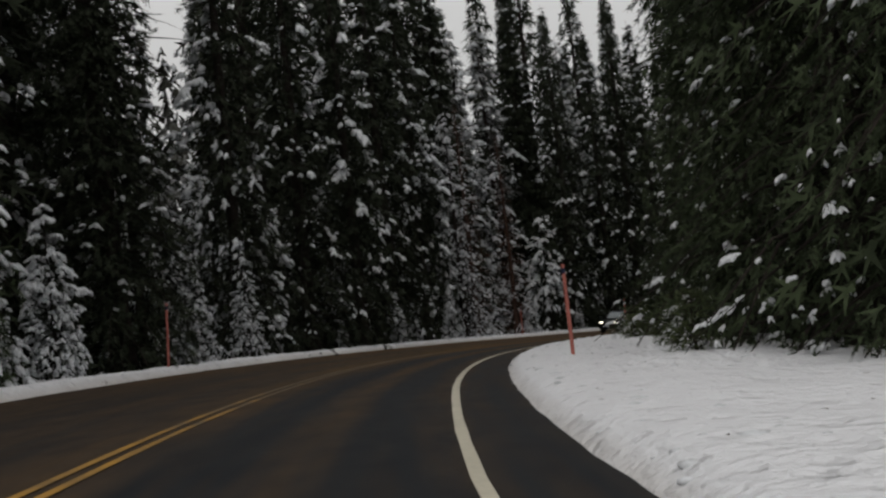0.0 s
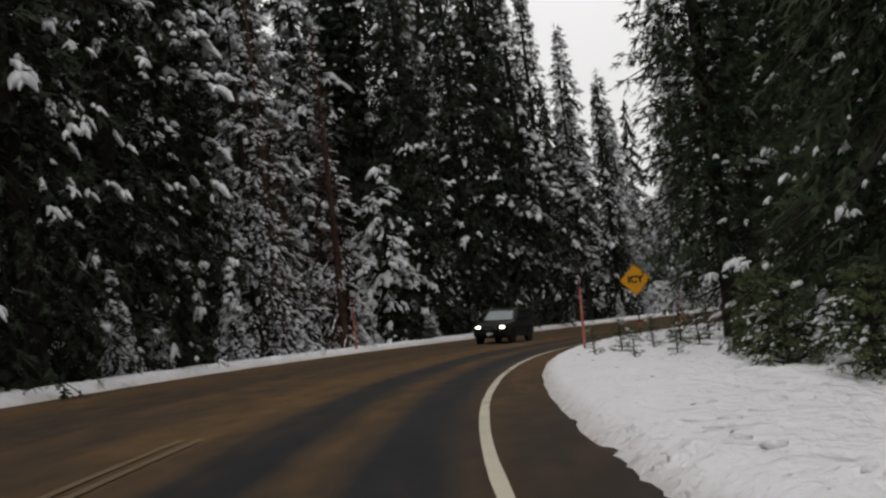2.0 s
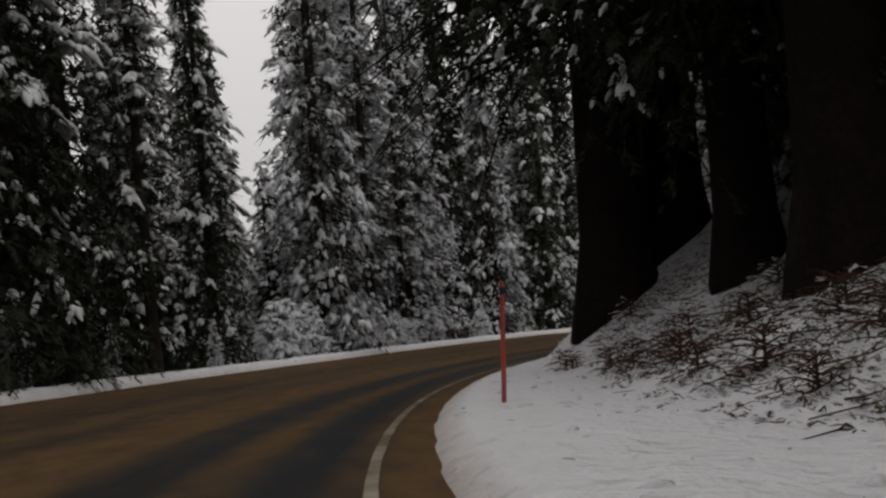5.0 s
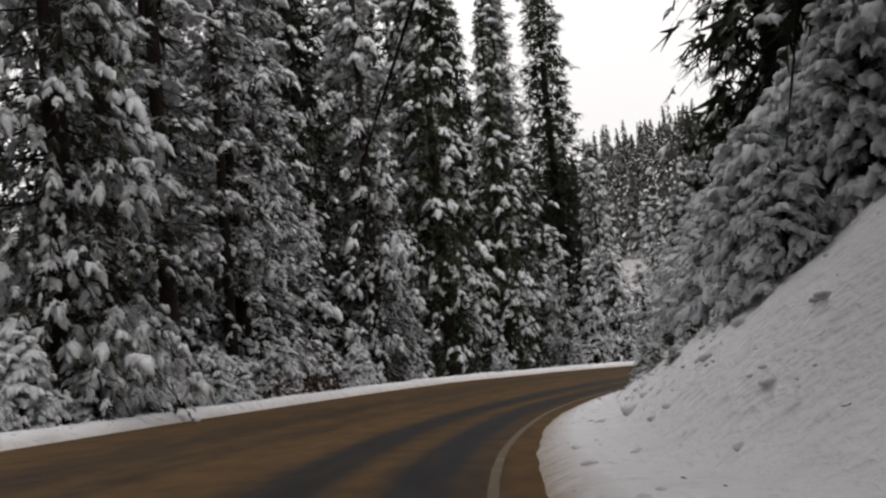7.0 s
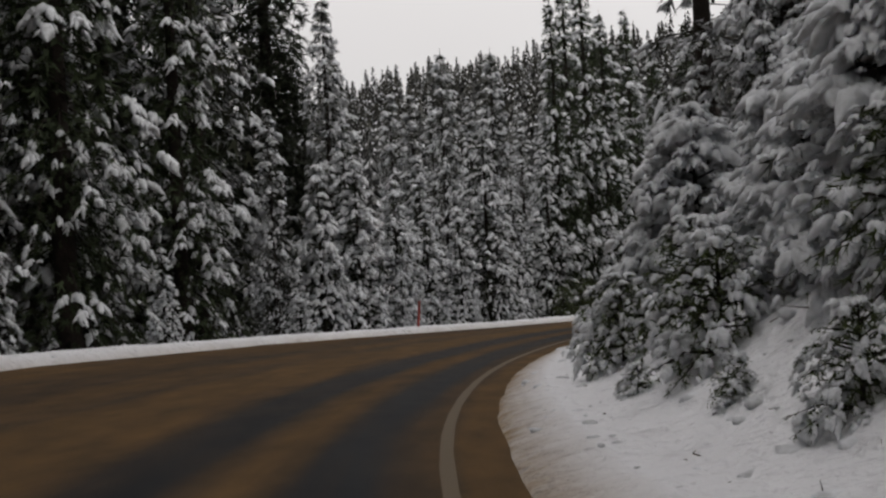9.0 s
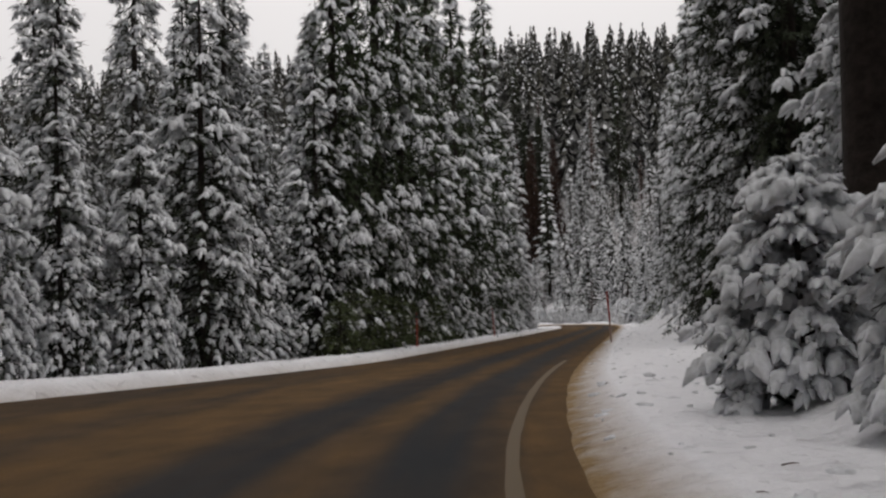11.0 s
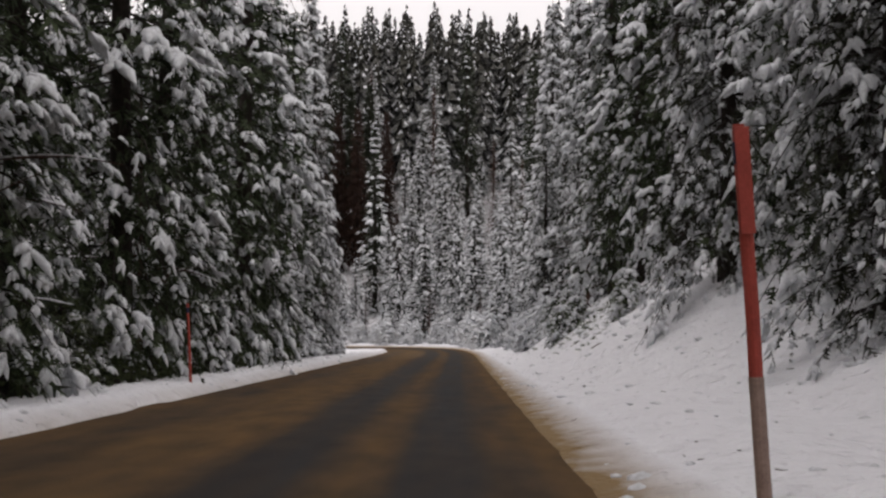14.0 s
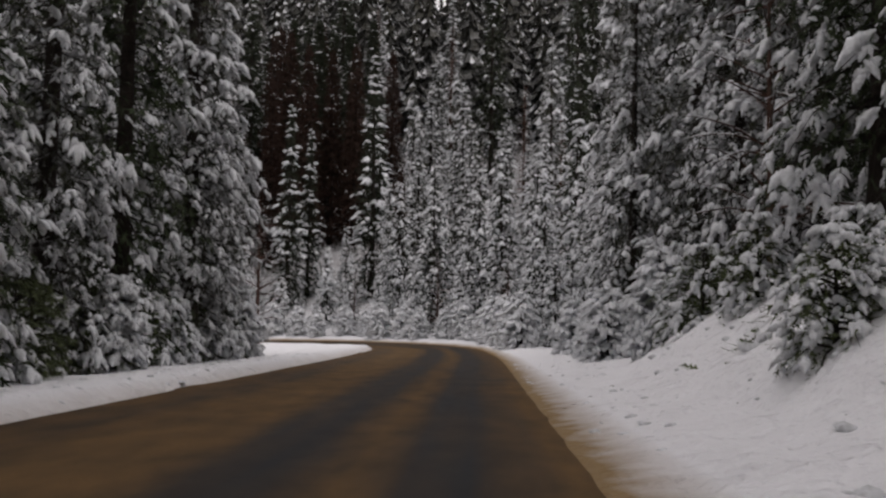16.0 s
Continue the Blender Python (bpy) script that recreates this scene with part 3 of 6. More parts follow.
def snow_clots(rng, c, tan, half, fingers=7, fat=1.0):
    """Clotted snow lying on sprays at c, along tan, half as long as given: short lumpy lobes that merge in the middle."""
    m = len(c)
    acr = unit(np.cross(tan, UP) + 1e-6)
    a = np.linspace(-1.5, 1.5, fingers)[None] + rng.normal(0, 0.3, (m, fingers))
    long = half[:, None] * (1.45 - 0.45 * np.abs(a)) * rng.uniform(0.5, 1.2, (m, fingers))
    d = unit(tan[:, None] * np.cos(a)[..., None] + acr[:, None] * np.sin(a)[..., None] - UP * (0.05 + 0.40 * np.abs(a) * rng.uniform(0.2, 1.2, (m, fingers)))[..., None])
    root = (c - tan * (half * 0.7)[:, None])[:, None] + tan[:, None] * (half[:, None] * rng.uniform(0.0, 0.9, (m, fingers)))[..., None]
    side = unit(np.cross(d, UP) + 1e-6)
    top = np.cross(side, d)
    thick = fat * half[:, None] * rng.uniform(0.20, 0.42, (m, fingers))
    rings = []
    for q, r in ((-0.15, 0.35), (0.25, 1.0), (0.65, 0.95), (1.0, 0.2)):
        r = r * thick * rng.uniform(0.65, 1.3, (m, fingers))
        mid = root + d * (long * q)[..., None] - UP * (0.22 * long * q * q)[..., None] + UP * (r * 0.2)[..., None]
        for x, z in ((0.95, -0.35), (0.55, 0.6), (-0.5, 0.65), (-0.95, -0.35)):
            rings.append(mid + side * (x * r)[..., None] + top * (z * r)[..., None])
    v = np.stack(rings, 2).reshape(-1, 3)
    f = np.array([[4 * k + o, 4 * k + (o + 1) % 4, 4 * k + 4 + (o + 1) % 4, 4 * k + 4 + o] for k in range(3) for o in range(4)])
    return v, (f[None] + (np.arange(m * fingers) * 16)[:, None, None]).reshape(-1, 4)


def tufts(rng, b, f, fl, fine=False, flat=0.45):
    """Spiky flat sprays of needles at b, pointing along f, fl long."""
    w = unit(np.cross(f, UP) + rng.normal(0, flat, f.shape)) * fl[:, None]
    f = f * fl[:, None]
    if fine:
        tri = [b - w * 0.05, b + w * 0.05, b + f]
        for a, side in ((0.02, 0.30), (0.06, -0.32), (0.24, 0.30), (0.30, -0.28), (0.50, 0.20), (0.54, -0.22)):
            tri += [b + f * a, b + f * (a + 0.22), b + f * (a + 0.34) + w * side]
    else:
        tri = [b - w * 0.08, b + w * 0.08, b + f, b + f * 0.06, b + f * 0.30, b + f * 0.62 + w * 0.42, b + f * 0.14, b + f * 0.38, b + f * 0.70 - w * 0.40]
    return np.stack(tri, 1)


def conifer(seed, height, radius, clear=1.0, droop=0.6, whorl=0.5, per=6, twigs=4, fronds=5, frond=0.55, cover=0.5, pad=1.0, reach=0.6, hang=0.25,
            needles=None, bark=None, trunk_r=None, shape=0.85, top=7.5, core=260, bare=False, rise=0.25, flatten=0.55, fat=1.0):
    """Meshes for a conifer: trunk with limbs, needle sprays, and snow pads."""
    rng = np.random.default_rng(seed)
    trunk_r = trunk_r or height * 0.0125
    rings, seg = 10, 10
    tz = np.linspace(0, 1, rings) ** 1.4
    ang = np.linspace(0, 2 * np.pi, seg, endpoint=False)
    flare = 1 + 0.45 * np.exp(-tz * height / 0.7)
    rad = trunk_r * (1 - tz) ** 0.8 * flare + 0.01
    bend = 0.004 * height * np.sin(tz * 4 + seed)
    ridge = 1 + 0.07 * np.sin(3 * ang + seed)[None] + 0.05 * np.sin(7 * ang + 2 * seed)[None] * (1 - tz)[:, None]
    tv = np.stack([rad[:, None] * np.cos(ang) * ridge + bend[:, None], rad[:, None] * np.sin(ang) * ridge + 0.6 * bend[:, None],
                   np.repeat((tz * height - 0.6 * (tz == 0))[:, None], seg, 1)], -1).reshape(-1, 3)
    r_, c_ = np.meshgrid(np.arange(rings - 1), np.arange(seg), indexing="ij")
    a, b = (r_ * seg + c_).ravel(), (r_ * seg + (c_ + 1) % seg).ravel()
    tf = np.stack([a, b, b + seg, a + seg], 1)
    zb, az = [], []
    z = clear
    while z < height * 0.985:
        n = max(3, int(round((per if z < top else per * 0.85) * min(1, 1.35 - z / height))))
        az += list(rng.uniform(0, 6.28) + np.arange(n) * 6.283 / n + rng.normal(0, 0.25, n))
        zb += list(z + rng.normal(0, whorl * 0.35, n))
        z += whorl * (1.0 if z < top else 1.3) * (0.65 + 0.35 * (1 - z / height)) * rng.uniform(0.75, 1.25)
    zb, az = np.clip(np.array(zb), 0.05, height * 0.99), np.array(az)
    zn = zb / height
    lumpy = 0.88 + 0.2 * np.sin(zb * 1.1 + seed) * np.sin(az * 2 + zb * 0.5)
    low = np.clip(0.8 + (zb - clear) / 4, 0.8, 1)
    ln = radius * (1 - zn) ** shape * rng.uniform(0.7, 1.12, len(zb)) * lumpy * low + 0.12
    nb = len(zb)
    out = np.stack([np.cos(az), np.sin(az), 0 * az], 1)
    side = np.stack([-out[:, 1], out[:, 0], 0 * az], 1)
    start = np.c_[out[:, :2] * trunk_r * 0.5 * (1 - zn)[:, None], zb]
    slope = rise - 0.30 * (1 - zn) + rng.normal(0, 0.20, nb)
    d0 = unit(out + UP * slope[:, None])
    dr = droop * (0.45 + 0.5 * (1 - zn)) * rng.uniform(0.35, 1.25, nb)
    # limbs: three-sided tapering tubes
    qs = (0, 0.4, 0.75, 1.0) if bare else (0, 0.5, 1.0) if top < 35 else (0, 1.0)
    nq = len(qs)
    lv = []
    for q in qs:
        c = along(start, d0, ln, dr, np.full(nb, float(q)))
        t = (0.012 + 0.011 * ln) * (1 - 0.85 * q)
        for o in ((1, 0), (-0.5, 0.87), (-0.5, -0.87)):
            lv.append(c + side * (o[0] * t)[:, None] + UP * (o[1] * t)[:, None])
    lv = np.stack(lv, 1).reshape(-1, 3)
    base = np.arange(nb) * 3 * nq
    lf = np.concatenate([np.stack([base + 3 * k + o, base + 3 * k + (o + 1) % 3, base + 3 * k + 3 + (o + 1) % 3, base + 3 * k + 3 + o], 1)
                         for k in range(nq - 1) for o in range(3)]) + len(tv)
    trunk = mesh_of("trunk", np.concatenate([tv, lv]), np.concatenate([tf, lf]), bark or BARK, True)
    # axes: each branch and its twigs
    detail = np.where(zb < top, 1.0, 0.65)
    big = np.where(zb < top, 1.0, 1.9)
    P, D, L, S, B, T = [start], [d0], [ln], [dr], [big], [np.arange(nb)]
    for k in range(twigs):
        keep = rng.random(nb) < detail
        q = (k + 0.6 + rng.uniform(-0.3, 0.3, nb)) / (twigs + 0.4) * 0.85 + 0.1
        sg = np.where((np.arange(nb) + k) % 2 == 0, 1.0, -1.0)
        p = along(start, d0, ln, dr, q)
        d = unit(out * rng.uniform(0.2, 0.95, (nb, 1)) + side * (sg * rng.uniform(0.5, 1.0, nb))[:, None] + UP * (d0[:, 2] - 1.3 * dr * q - hang * rng.uniform(0, 1.6, nb))[:, None])
        le = ln * (1.05 - q) * rng.uniform(0.35, 0.65, nb) * (4 / max(twigs, 4)) ** 0.5 + 0.15
        for lst, v in zip((P, D, L, S, B, T), (p, d, le, dr * 0.9, big, np.arange(nb))):
            lst.append(v[keep])
    P, D, L, S, B, T = (np.concatenate(v) for v in (P, D, L, S, B, T))
    na = len(P)
    FV = []
    lowly = B == 1.0
    for k in range(fronds):
        use = np.ones(na, bool) if k < max(2, int(fronds * 0.5)) else lowly
        p, d, le, sa, bg = P[use], D[use], L[use], S[use], B[use]
        n = len(p)
        q = np.clip((k * 0.618 % 1.0) * 0.7 + rng.uniform(0.06, 0.36, n), 0, 1)
        b = along(p, d, le, sa, q)
        tan = unit(d - UP * (2 * sa * q)[:, None])
        acr = unit(np.cross(tan, UP))
        f = unit(tan * 0.7 + acr * (rng.choice([-1.0, 1.0], n) * rng.uniform(0.1, 0.9, n))[:, None] - UP * rng.uniform(-0.1, 0.8, n)[:, None] + rng.normal(0, 0.3, (n, 3)))
        fl = frond * bg * rng.uniform(0.55, 1.2, n) * np.clip(0.35 + le / 1.8, 0.45, 1.15)
        FV.append(tufts(rng, b[bg == 1.0], f[bg == 1.0], fl[bg == 1.0], top < 35 and height > 12).reshape(-1, 3))
        FV.append(tufts(rng, b[bg > 1.0], f[bg > 1.0], fl[bg > 1.0]).reshape(-1, 3))
    if core:
        # the dense dark inside of the crown
        cz = clear + (height * 0.97 - clear) * rng.random(core)
        ca = rng.uniform(0, 6.283, core)
        cr = radius * (1 - cz / height) ** shape * rng.uniform(0.12, 0.74, core)
        b = np.stack([cr * np.cos(ca), cr * np.sin(ca), cz], 1)
        f = unit(np.stack([np.cos(ca), np.sin(ca), -1.1 + 0 * ca], 1) + rng.normal(0, 0.5, (core, 3)))
        FV.append(tufts(rng, b, f, rng.uniform(0.5, 1.0, core) * (0.05 + 0.27 * radius) * (1.0 if top > 35 else 0.6), False, flat=0.9).reshape(-1, 3))
    crown = None
    if FV:
        FV = np.concatenate(FV)
        crown = mesh_of("crown", FV, np.arange(len(FV)).reshape(-1, 3), needles or NEEDLES)
    snow = None
    # snow lies in coherent loads: some boughs are thickly covered, others bare
    main = np.arange(na) < nb
    patch = np.sin(az * 2 + zb * 0.7 + seed) + np.sin(az - zb * 0.43)
    load = (rng.random(nb) < np.clip(cover + 0.16 * patch, 0, 1)) * rng.uniform(0.6, 1.25, nb)
    sv, s4, count = [], [], 0
    high = B > 1.0

    def keep_mesh(v, f4):
        nonlocal count
        sv.append(v)
        s4.append(f4 + count)
        count += len(v)

    laden = (load[T] > 0) & (rng.random(na) < np.where(main, 1.0, 0.45 + 0.55 * cover))
    if bare:
        for sel, rows, ring in ((main, 8, 5), (~main, 5, 4)):
            sel = sel & laden
            n = int(sel.sum())
            if n:
                q1 = rng.uniform(0.9, 1.06, n)
                wide = pad * load[T][sel] * (0.03 + 0.055 * L[sel] ** 0.5) * rng.uniform(0.7, 1.3, n)
                keep_mesh(*snow_drapes(rng, P[sel], D[sel], L[sel], S[sel], np.clip(q1 - rng.uniform(0.6, 1.2, n) * reach, 0.05, 0.9), q1, wide, rows, ring))
    else:
        # snow on the tips first, then further in along the boughs
        small = min(1.0, (radius / 2.6) ** 0.5)
        for j in range(5):
            back = j * 0.19
            sel = laden & (rng.random(na) < np.where(main, 1.0 if back < reach else 0.0, (0.95, 1.3 * reach, 0.5 * reach, 0, 0)[j]))
            n = int(sel.sum())
            if not n:
                continue
            q = np.clip(1.02 - back - rng.uniform(-0.05, 0.16, n), 0.15, 1.05)
            c = along(P[sel], D[sel], L[sel], S[sel], q)
            tan = unit(D[sel] - UP * (2 * S[sel] * q)[:, None])
            # snow slides off what hangs too steeply: it lies flatter than the bough
            tan = unit(tan * np.array([1, 1, flatten]) + 1e-6)
            half = pad * small * load[T][sel] * (0.08 + 0.15 * rng.random(n) ** 1.4) * np.where(main[sel], 1.15, 0.9) * np.where(high[sel] & (top < 35), 1.2, 1.0)
            half = np.minimum(half, 0.10 + 0.45 * L[sel])
            v, f4 = snow_clots(rng, c, tan, half, 4 if top > 35 else 6, fat)
            keep_mesh(v, f4)
    if sv:
        snow = mesh_of("snow_load", np.concatenate(sv), np.concatenate(s4), SNOW_TREE, True)
    return trunk, crown, snow


KINDS, FIRST = {}, {}


def kind_of_tree(key, label, category="tree", name="fir_tree", group="firs along the road", **k):
    KINDS[key] = (conifer(**k), label, category, name, group)


TALL = dict(whorl=0.6, per=6, clear=0.4)
kind_of_tree("dark_a", "tall dark green fir with patches of snow", seed=11, height=26, radius=3.6, droop=1.0, cover=0.36, pad=1.2, reach=0.15, frond=0.42, shape=0.8, twigs=5, fronds=6, core=2800, **TALL)
kind_of_tree("dark_b", "tall dense dark fir with drooping snowy branches", seed=12, height=30, radius=3.9, droop=0.9, cover=0.30, pad=1.2, reach=0.15, frond=0.44, shape=0.75, twigs=5, fronds=6, core=3200, **TALL)
kind_of_tree("dark_c", "slender dark fir with clumps of snow on its branch tips", seed=13, height=22, radius=3.1, droop=1.05, cover=0.38, pad=1.45, reach=0.2, frond=0.42, shape=0.85, twigs=5, fronds=6, core=2200, **TALL)
kind_of_tree("dark_d", "dense dark fir with flecks of snow beside the road", seed=14, height=28, radius=4.2, whorl=0.5, per=7, clear=0.4, droop=1.0, cover=0.26, pad=0.8, reach=0.08, frond=0.25, twigs=6, fronds=9, shape=0.9, core=4200, flatten=0.3, needles=NEEDLES_DEEP)
kind_of_tree("high_fir", "dark fir with its lowest boughs high above the snow", seed=17, height=28, radius=4.0, whorl=0.5, per=7, clear=2.2, droop=0.5, trunk_r=0.26, cover=0.2, pad=0.9, reach=0.08, frond=0.27, twigs=6, fronds=8, shape=0.7, core=3600, flatten=0.3, needles=NEEDLES_DEEP)
kind_of_tree("black_fir", "nearly black fir with thin ledges of snow", seed=15, height=32, radius=3.5, whorl=0.5, per=8, clear=0.4, top=14.0, droop=0.7, cover=0.16, pad=1.2, reach=0.1, frond=0.45, shape=0.6, twigs=5, fronds=8, core=6000, flatten=0.15)
kind_of_tree("clumpy", "dark fir with heavy clumps of snow on its branch ends", seed=16, height=23, radius=3.4, droop=0.9, cover=0.26, pad=1.7, reach=0.3, frond=0.42, shape=0.8, twigs=4, fronds=7, core=1900, flatten=0.5, whorl=0.6, per=6, clear=2.2)
kind_of_tree("snowy_a", "tall fir heavily laden with snow", seed=21, height=24, radius=2.9, droop=1.1, cover=0.80, pad=1.25, reach=0.36, frond=0.40, shape=0.8, twigs=6, fronds=5, hang=0.6, core=1500, needles=NEEDLES_DUSTED, **TALL)
kind_of_tree("snowy_b", "broad fir with thick snow on its branches", seed=22, height=18, radius=3.0, droop=1.05, cover=0.84, pad=1.15, reach=0.36, frond=0.38, shape=0.74, twigs=6, fronds=5, hang=0.6, core=1300, needles=NEEDLES_DUSTED, **TALL)
kind_of_tree("snowy_c", "tall green fir with snow clumps on its drooping branch tips", seed=23, height=26, radius=3.3, droop=1.05, cover=0.60, pad=1.35, reach=0.28, frond=0.40, shape=0.8, twigs=6, fronds=6, hang=0.5, core=1600, needles=NEEDLES_DEEP, **TALL)
kind_of_tree("frosted", "open grey conifer with frosted drooping twigs", seed=24, height=20, radius=3.0, droop=0.9, cover=0.85, pad=0.85, reach=0.35, frond=0.34, shape=0.7, twigs=7, fronds=4, hang=0.7, core=250, needles=NEEDLES_FROST, **TALL)
YOUNG = dict(name="young_fir", group="young firs", clear=0.15, twigs=5, fronds=4)
kind_of_tree("young", "young fir bent under thick snow", seed=31, height=8, radius=2.3, droop=1.0, whorl=0.42, per=7, top=4.5, hang=0.5, cover=0.92, pad=1.05, reach=0.5, fat=1.2, frond=0.36, core=160, **YOUNG)
kind_of_tree("young_b", "slim young fir thickly covered in snow", seed=32, height=11, radius=2.6, droop=0.95, whorl=0.46, per=7, top=6.0, hang=0.5, cover=0.8, pad=0.95, reach=0.45, frond=0.38, core=180, shape=0.8, **YOUNG)
BUSH = dict(category="shrub", name="shrub", group="shrubs on the bank", clear=0.05, twigs=5, core=40)
kind_of_tree("shrub", "low evergreen shrub bowed under snow", seed=33, height=2.3, radius=1.35, droop=0.85, whorl=0.2, per=5, top=3,
             fronds=4, hang=0.5, cover=0.95, pad=1.3, reach=0.6, fat=1.35, frond=0.26, rise=0.9, trunk_r=0.03, shape=0.6, needles=NEEDLES_DUSTED, **BUSH)
kind_of_tree("green_shrub", "green shrub with drooping leafy branches in snow", seed=34, height=1.5, radius=1.1, droop=0.9, whorl=0.15, per=5,
             fronds=7, cover=0.14, pad=0.5, reach=0.4, frond=0.22, rise=0.8, trunk_r=0.025, shape=0.5, needles=NEEDLES_GREEN, **BUSH)
kind_of_tree("leafy_shrub", "green leafy shrub bent down by lumps of snow", seed=38, height=1.5, radius=1.2, droop=1.0, whorl=0.16, per=5,
             fronds=6, hang=0.6, cover=0.6, pad=0.95, reach=0.5, fat=1.3, frond=0.24, rise=0.8, trunk_r=0.025, shape=0.5, needles=NEEDLES_GREEN, **BUSH)
kind_of_tree("dry_shrub", "tangled leafless undergrowth on the bank", "undergrowth", "undergrowth", "undergrowth on the bank", seed=36, height=0.7, radius=1.1, clear=0.03, droop=0.75, whorl=0.1, per=5,
             twigs=4, fronds=2, cover=0.1, pad=0.45, reach=0.6, frond=0.18, core=60, rise=0.7, trunk_r=0.02, shape=0.4, needles=NEEDLES_RED, bark=BARK_DRY, bare=True)
kind_of_tree("sapling", "thin pine sapling with sparse needles in the snow", "sapling", "sapling", "saplings in the snow", seed=35, height=1.5, radius=0.62, clear=0.2, droop=0.2, whorl=0.2,
             per=5, twigs=3, fronds=5, cover=0.12, pad=0.7, reach=0.5, frond=0.26, core=0, trunk_r=0.018, rise=0.5, needles=NEEDLES_GREEN)
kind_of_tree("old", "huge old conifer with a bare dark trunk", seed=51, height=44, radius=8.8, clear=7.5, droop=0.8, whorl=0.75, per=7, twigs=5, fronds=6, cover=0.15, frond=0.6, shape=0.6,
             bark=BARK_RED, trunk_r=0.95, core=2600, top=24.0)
kind_of_tree("snag", "dead fir with long bare drooping limbs", seed=55, height=24, radius=4.6, clear=7.0, droop=0.4, whorl=1.2, per=3, twigs=2, fronds=0, cover=0.1, pad=0.3, reach=0.5, core=0, bare=True, top=30, rise=0.2, shape=0.5, trunk_r=0.16)
kind_of_tree("broad_young", "broad young fir with heavy lobes of snow", seed=37, height=10.8, radius=3.0, droop=0.8, whorl=0.42, per=7, top=8.0, hang=0.4, cover=0.55, pad=1.7, reach=0.4, frond=0.40, shape=0.55, core=900,
             name="young_fir", group="young firs", clear=0.15, twigs=5, fronds=5)
kind_of_tree("pole_tree", "thin dark conifer with bare lower trunk", seed=52, height=30, radius=2.8, clear=5.5, droop=0.6, whorl=0.7, per=5, twigs=3, fronds=5, cover=0.75, pad=1.3, reach=0.3, frond=0.5, needles=NEEDLES_DUSTED, trunk_r=0.28, core=140)
kind_of_tree("dry", "dead conifer with drooping bare reddish branches", seed=53, height=17, radius=2.3, clear=0.8, droop=0.55, whorl=0.42, per=6, twigs=3, fronds=2, cover=0.35, pad=0.6,
             frond=0.30, needles=NEEDLES_RED, bark=BARK_DRY, core=0, bare=True, top=30)
kind_of_tree("bare_tree", "leafless tree with arching branches under snow", name="bare_tree", group="leafless trees", seed=54, height=8, radius=4.2, clear=1.4, droop=0.45, whorl=0.75, per=4, twigs=3, fronds=1,
             cover=0.9, pad=0.22, reach=1.0, frond=0.25, needles=NEEDLES_RED, bark=BARK_DRY, core=0, bare=True, top=30, rise=0.7, shape=0.5, trunk_r=0.10)
kind_of_tree("rusty_fir", "dying fir with dark rust-brown needles and little snow", seed=56, height=24, radius=3.0, whorl=0.6, per=7, clear=0.6, top=14.0, droop=0.75, cover=0.08, pad=0.8, reach=0.1, frond=0.5, shape=0.65, twigs=4, fronds=6, core=3800,
             needles=NEEDLES_RUST, bark=BARK_RED)
kind_of_tree("spire", "narrow pointed fir with snow pads on short branches", seed=57, height=22, radius=2.9, whorl=0.55, per=7, clear=0.3, droop=0.75, cover=0.55, pad=1.5, reach=0.2, frond=0.42, shape=0.95, twigs=4, fronds=5, core=2200, flatten=0.4)
kind_of_tree("laden_fir", "dark-trunked fir with snow-laden hanging boughs", seed=58, height=23, radius=3.5, whorl=0.6, per=6, clear=1.9, droop=1.0, trunk_r=0.3, cover=0.62, pad=1.5, reach=0.3, hang=0.5, frond=0.42, shape=0.75, twigs=5, fronds=6, core=1300,
             needles=NEEDLES_DEEP)
DEEP = dict(name="forest_fir", group="firs deeper in the wood", clear=0.8, whorl=0.85, per=5, twigs=2, fronds=3, top=40)
kind_of_tree("mid_dark", "dark fir standing deeper in the wood", seed=41, height=26, radius=3.7, droop=0.95, frond=0.95, cover=0.36, pad=1.5, reach=0.3, core=700, shape=0.8, **DEEP)
kind_of_tree("mid_snowy", "snow-covered fir standing deeper in the wood", seed=42, height=23, radius=3.7, droop=0.95, frond=0.85, cover=0.8, pad=1.75, reach=0.38, core=420, shape=0.82, needles=NEEDLES_DUSTED, **DEEP)


def hollow(x, y):
    """True in the dark hollow behind the last bend, whose trees are set one by one."""
    return 211.0 < x < 254.0 and 0.036 < (y - 113.2) / (x - 120.4) < 0.172


def plant_at(key, x, y, size=1.0, turn=0.0, label="", sink=0.12, lean=(0, 0), chosen=False):
    """Sets a tree of a kind on the ground."""
    if not chosen and hollow(x, y) and (x > 222 or key not in ("shrub", "young", "bare_tree")):
        return None
    (trunk, crown, snow), text, category, name, group = KINDS[key]
    z = float(ground_z(x, y)[0]) - sink
    m = pose(x, y, z, lean[0], lean[1], turn) @ Matrix.Diagonal((size, size, size, 1))
    if key not in FIRST:
        tree = FIRST[key] = new(name)
        part("trunk", trunk, None, tree)
        if crown:
            part("crown", crown, None, tree)
        if snow:
            tagged(part("snow_load", snow, None, tree, "white snow on the branches"), kind="stuff")
        tagged(tree, text, category, group)
    else:
        tree = copy_thing(FIRST[key], m)
    tree.matrix_basis = m
    if label:
        tree["label"] = label
    return tree


def plant(key, s, u, size=1.0, turn=0.0, label="", sink=0.12, lean=(0, 0)):
    """The same at station s, u metres right of the edge line."""
    x, y, _ = on_road(s, u)
    return plant_at(key, float(x), float(y), size, turn, label, sink, lean)


def edge_l(s):
    return float(np.interp(s, ST, EDGE_L))


rng = np.random.default_rng(5)
R = rng.uniform


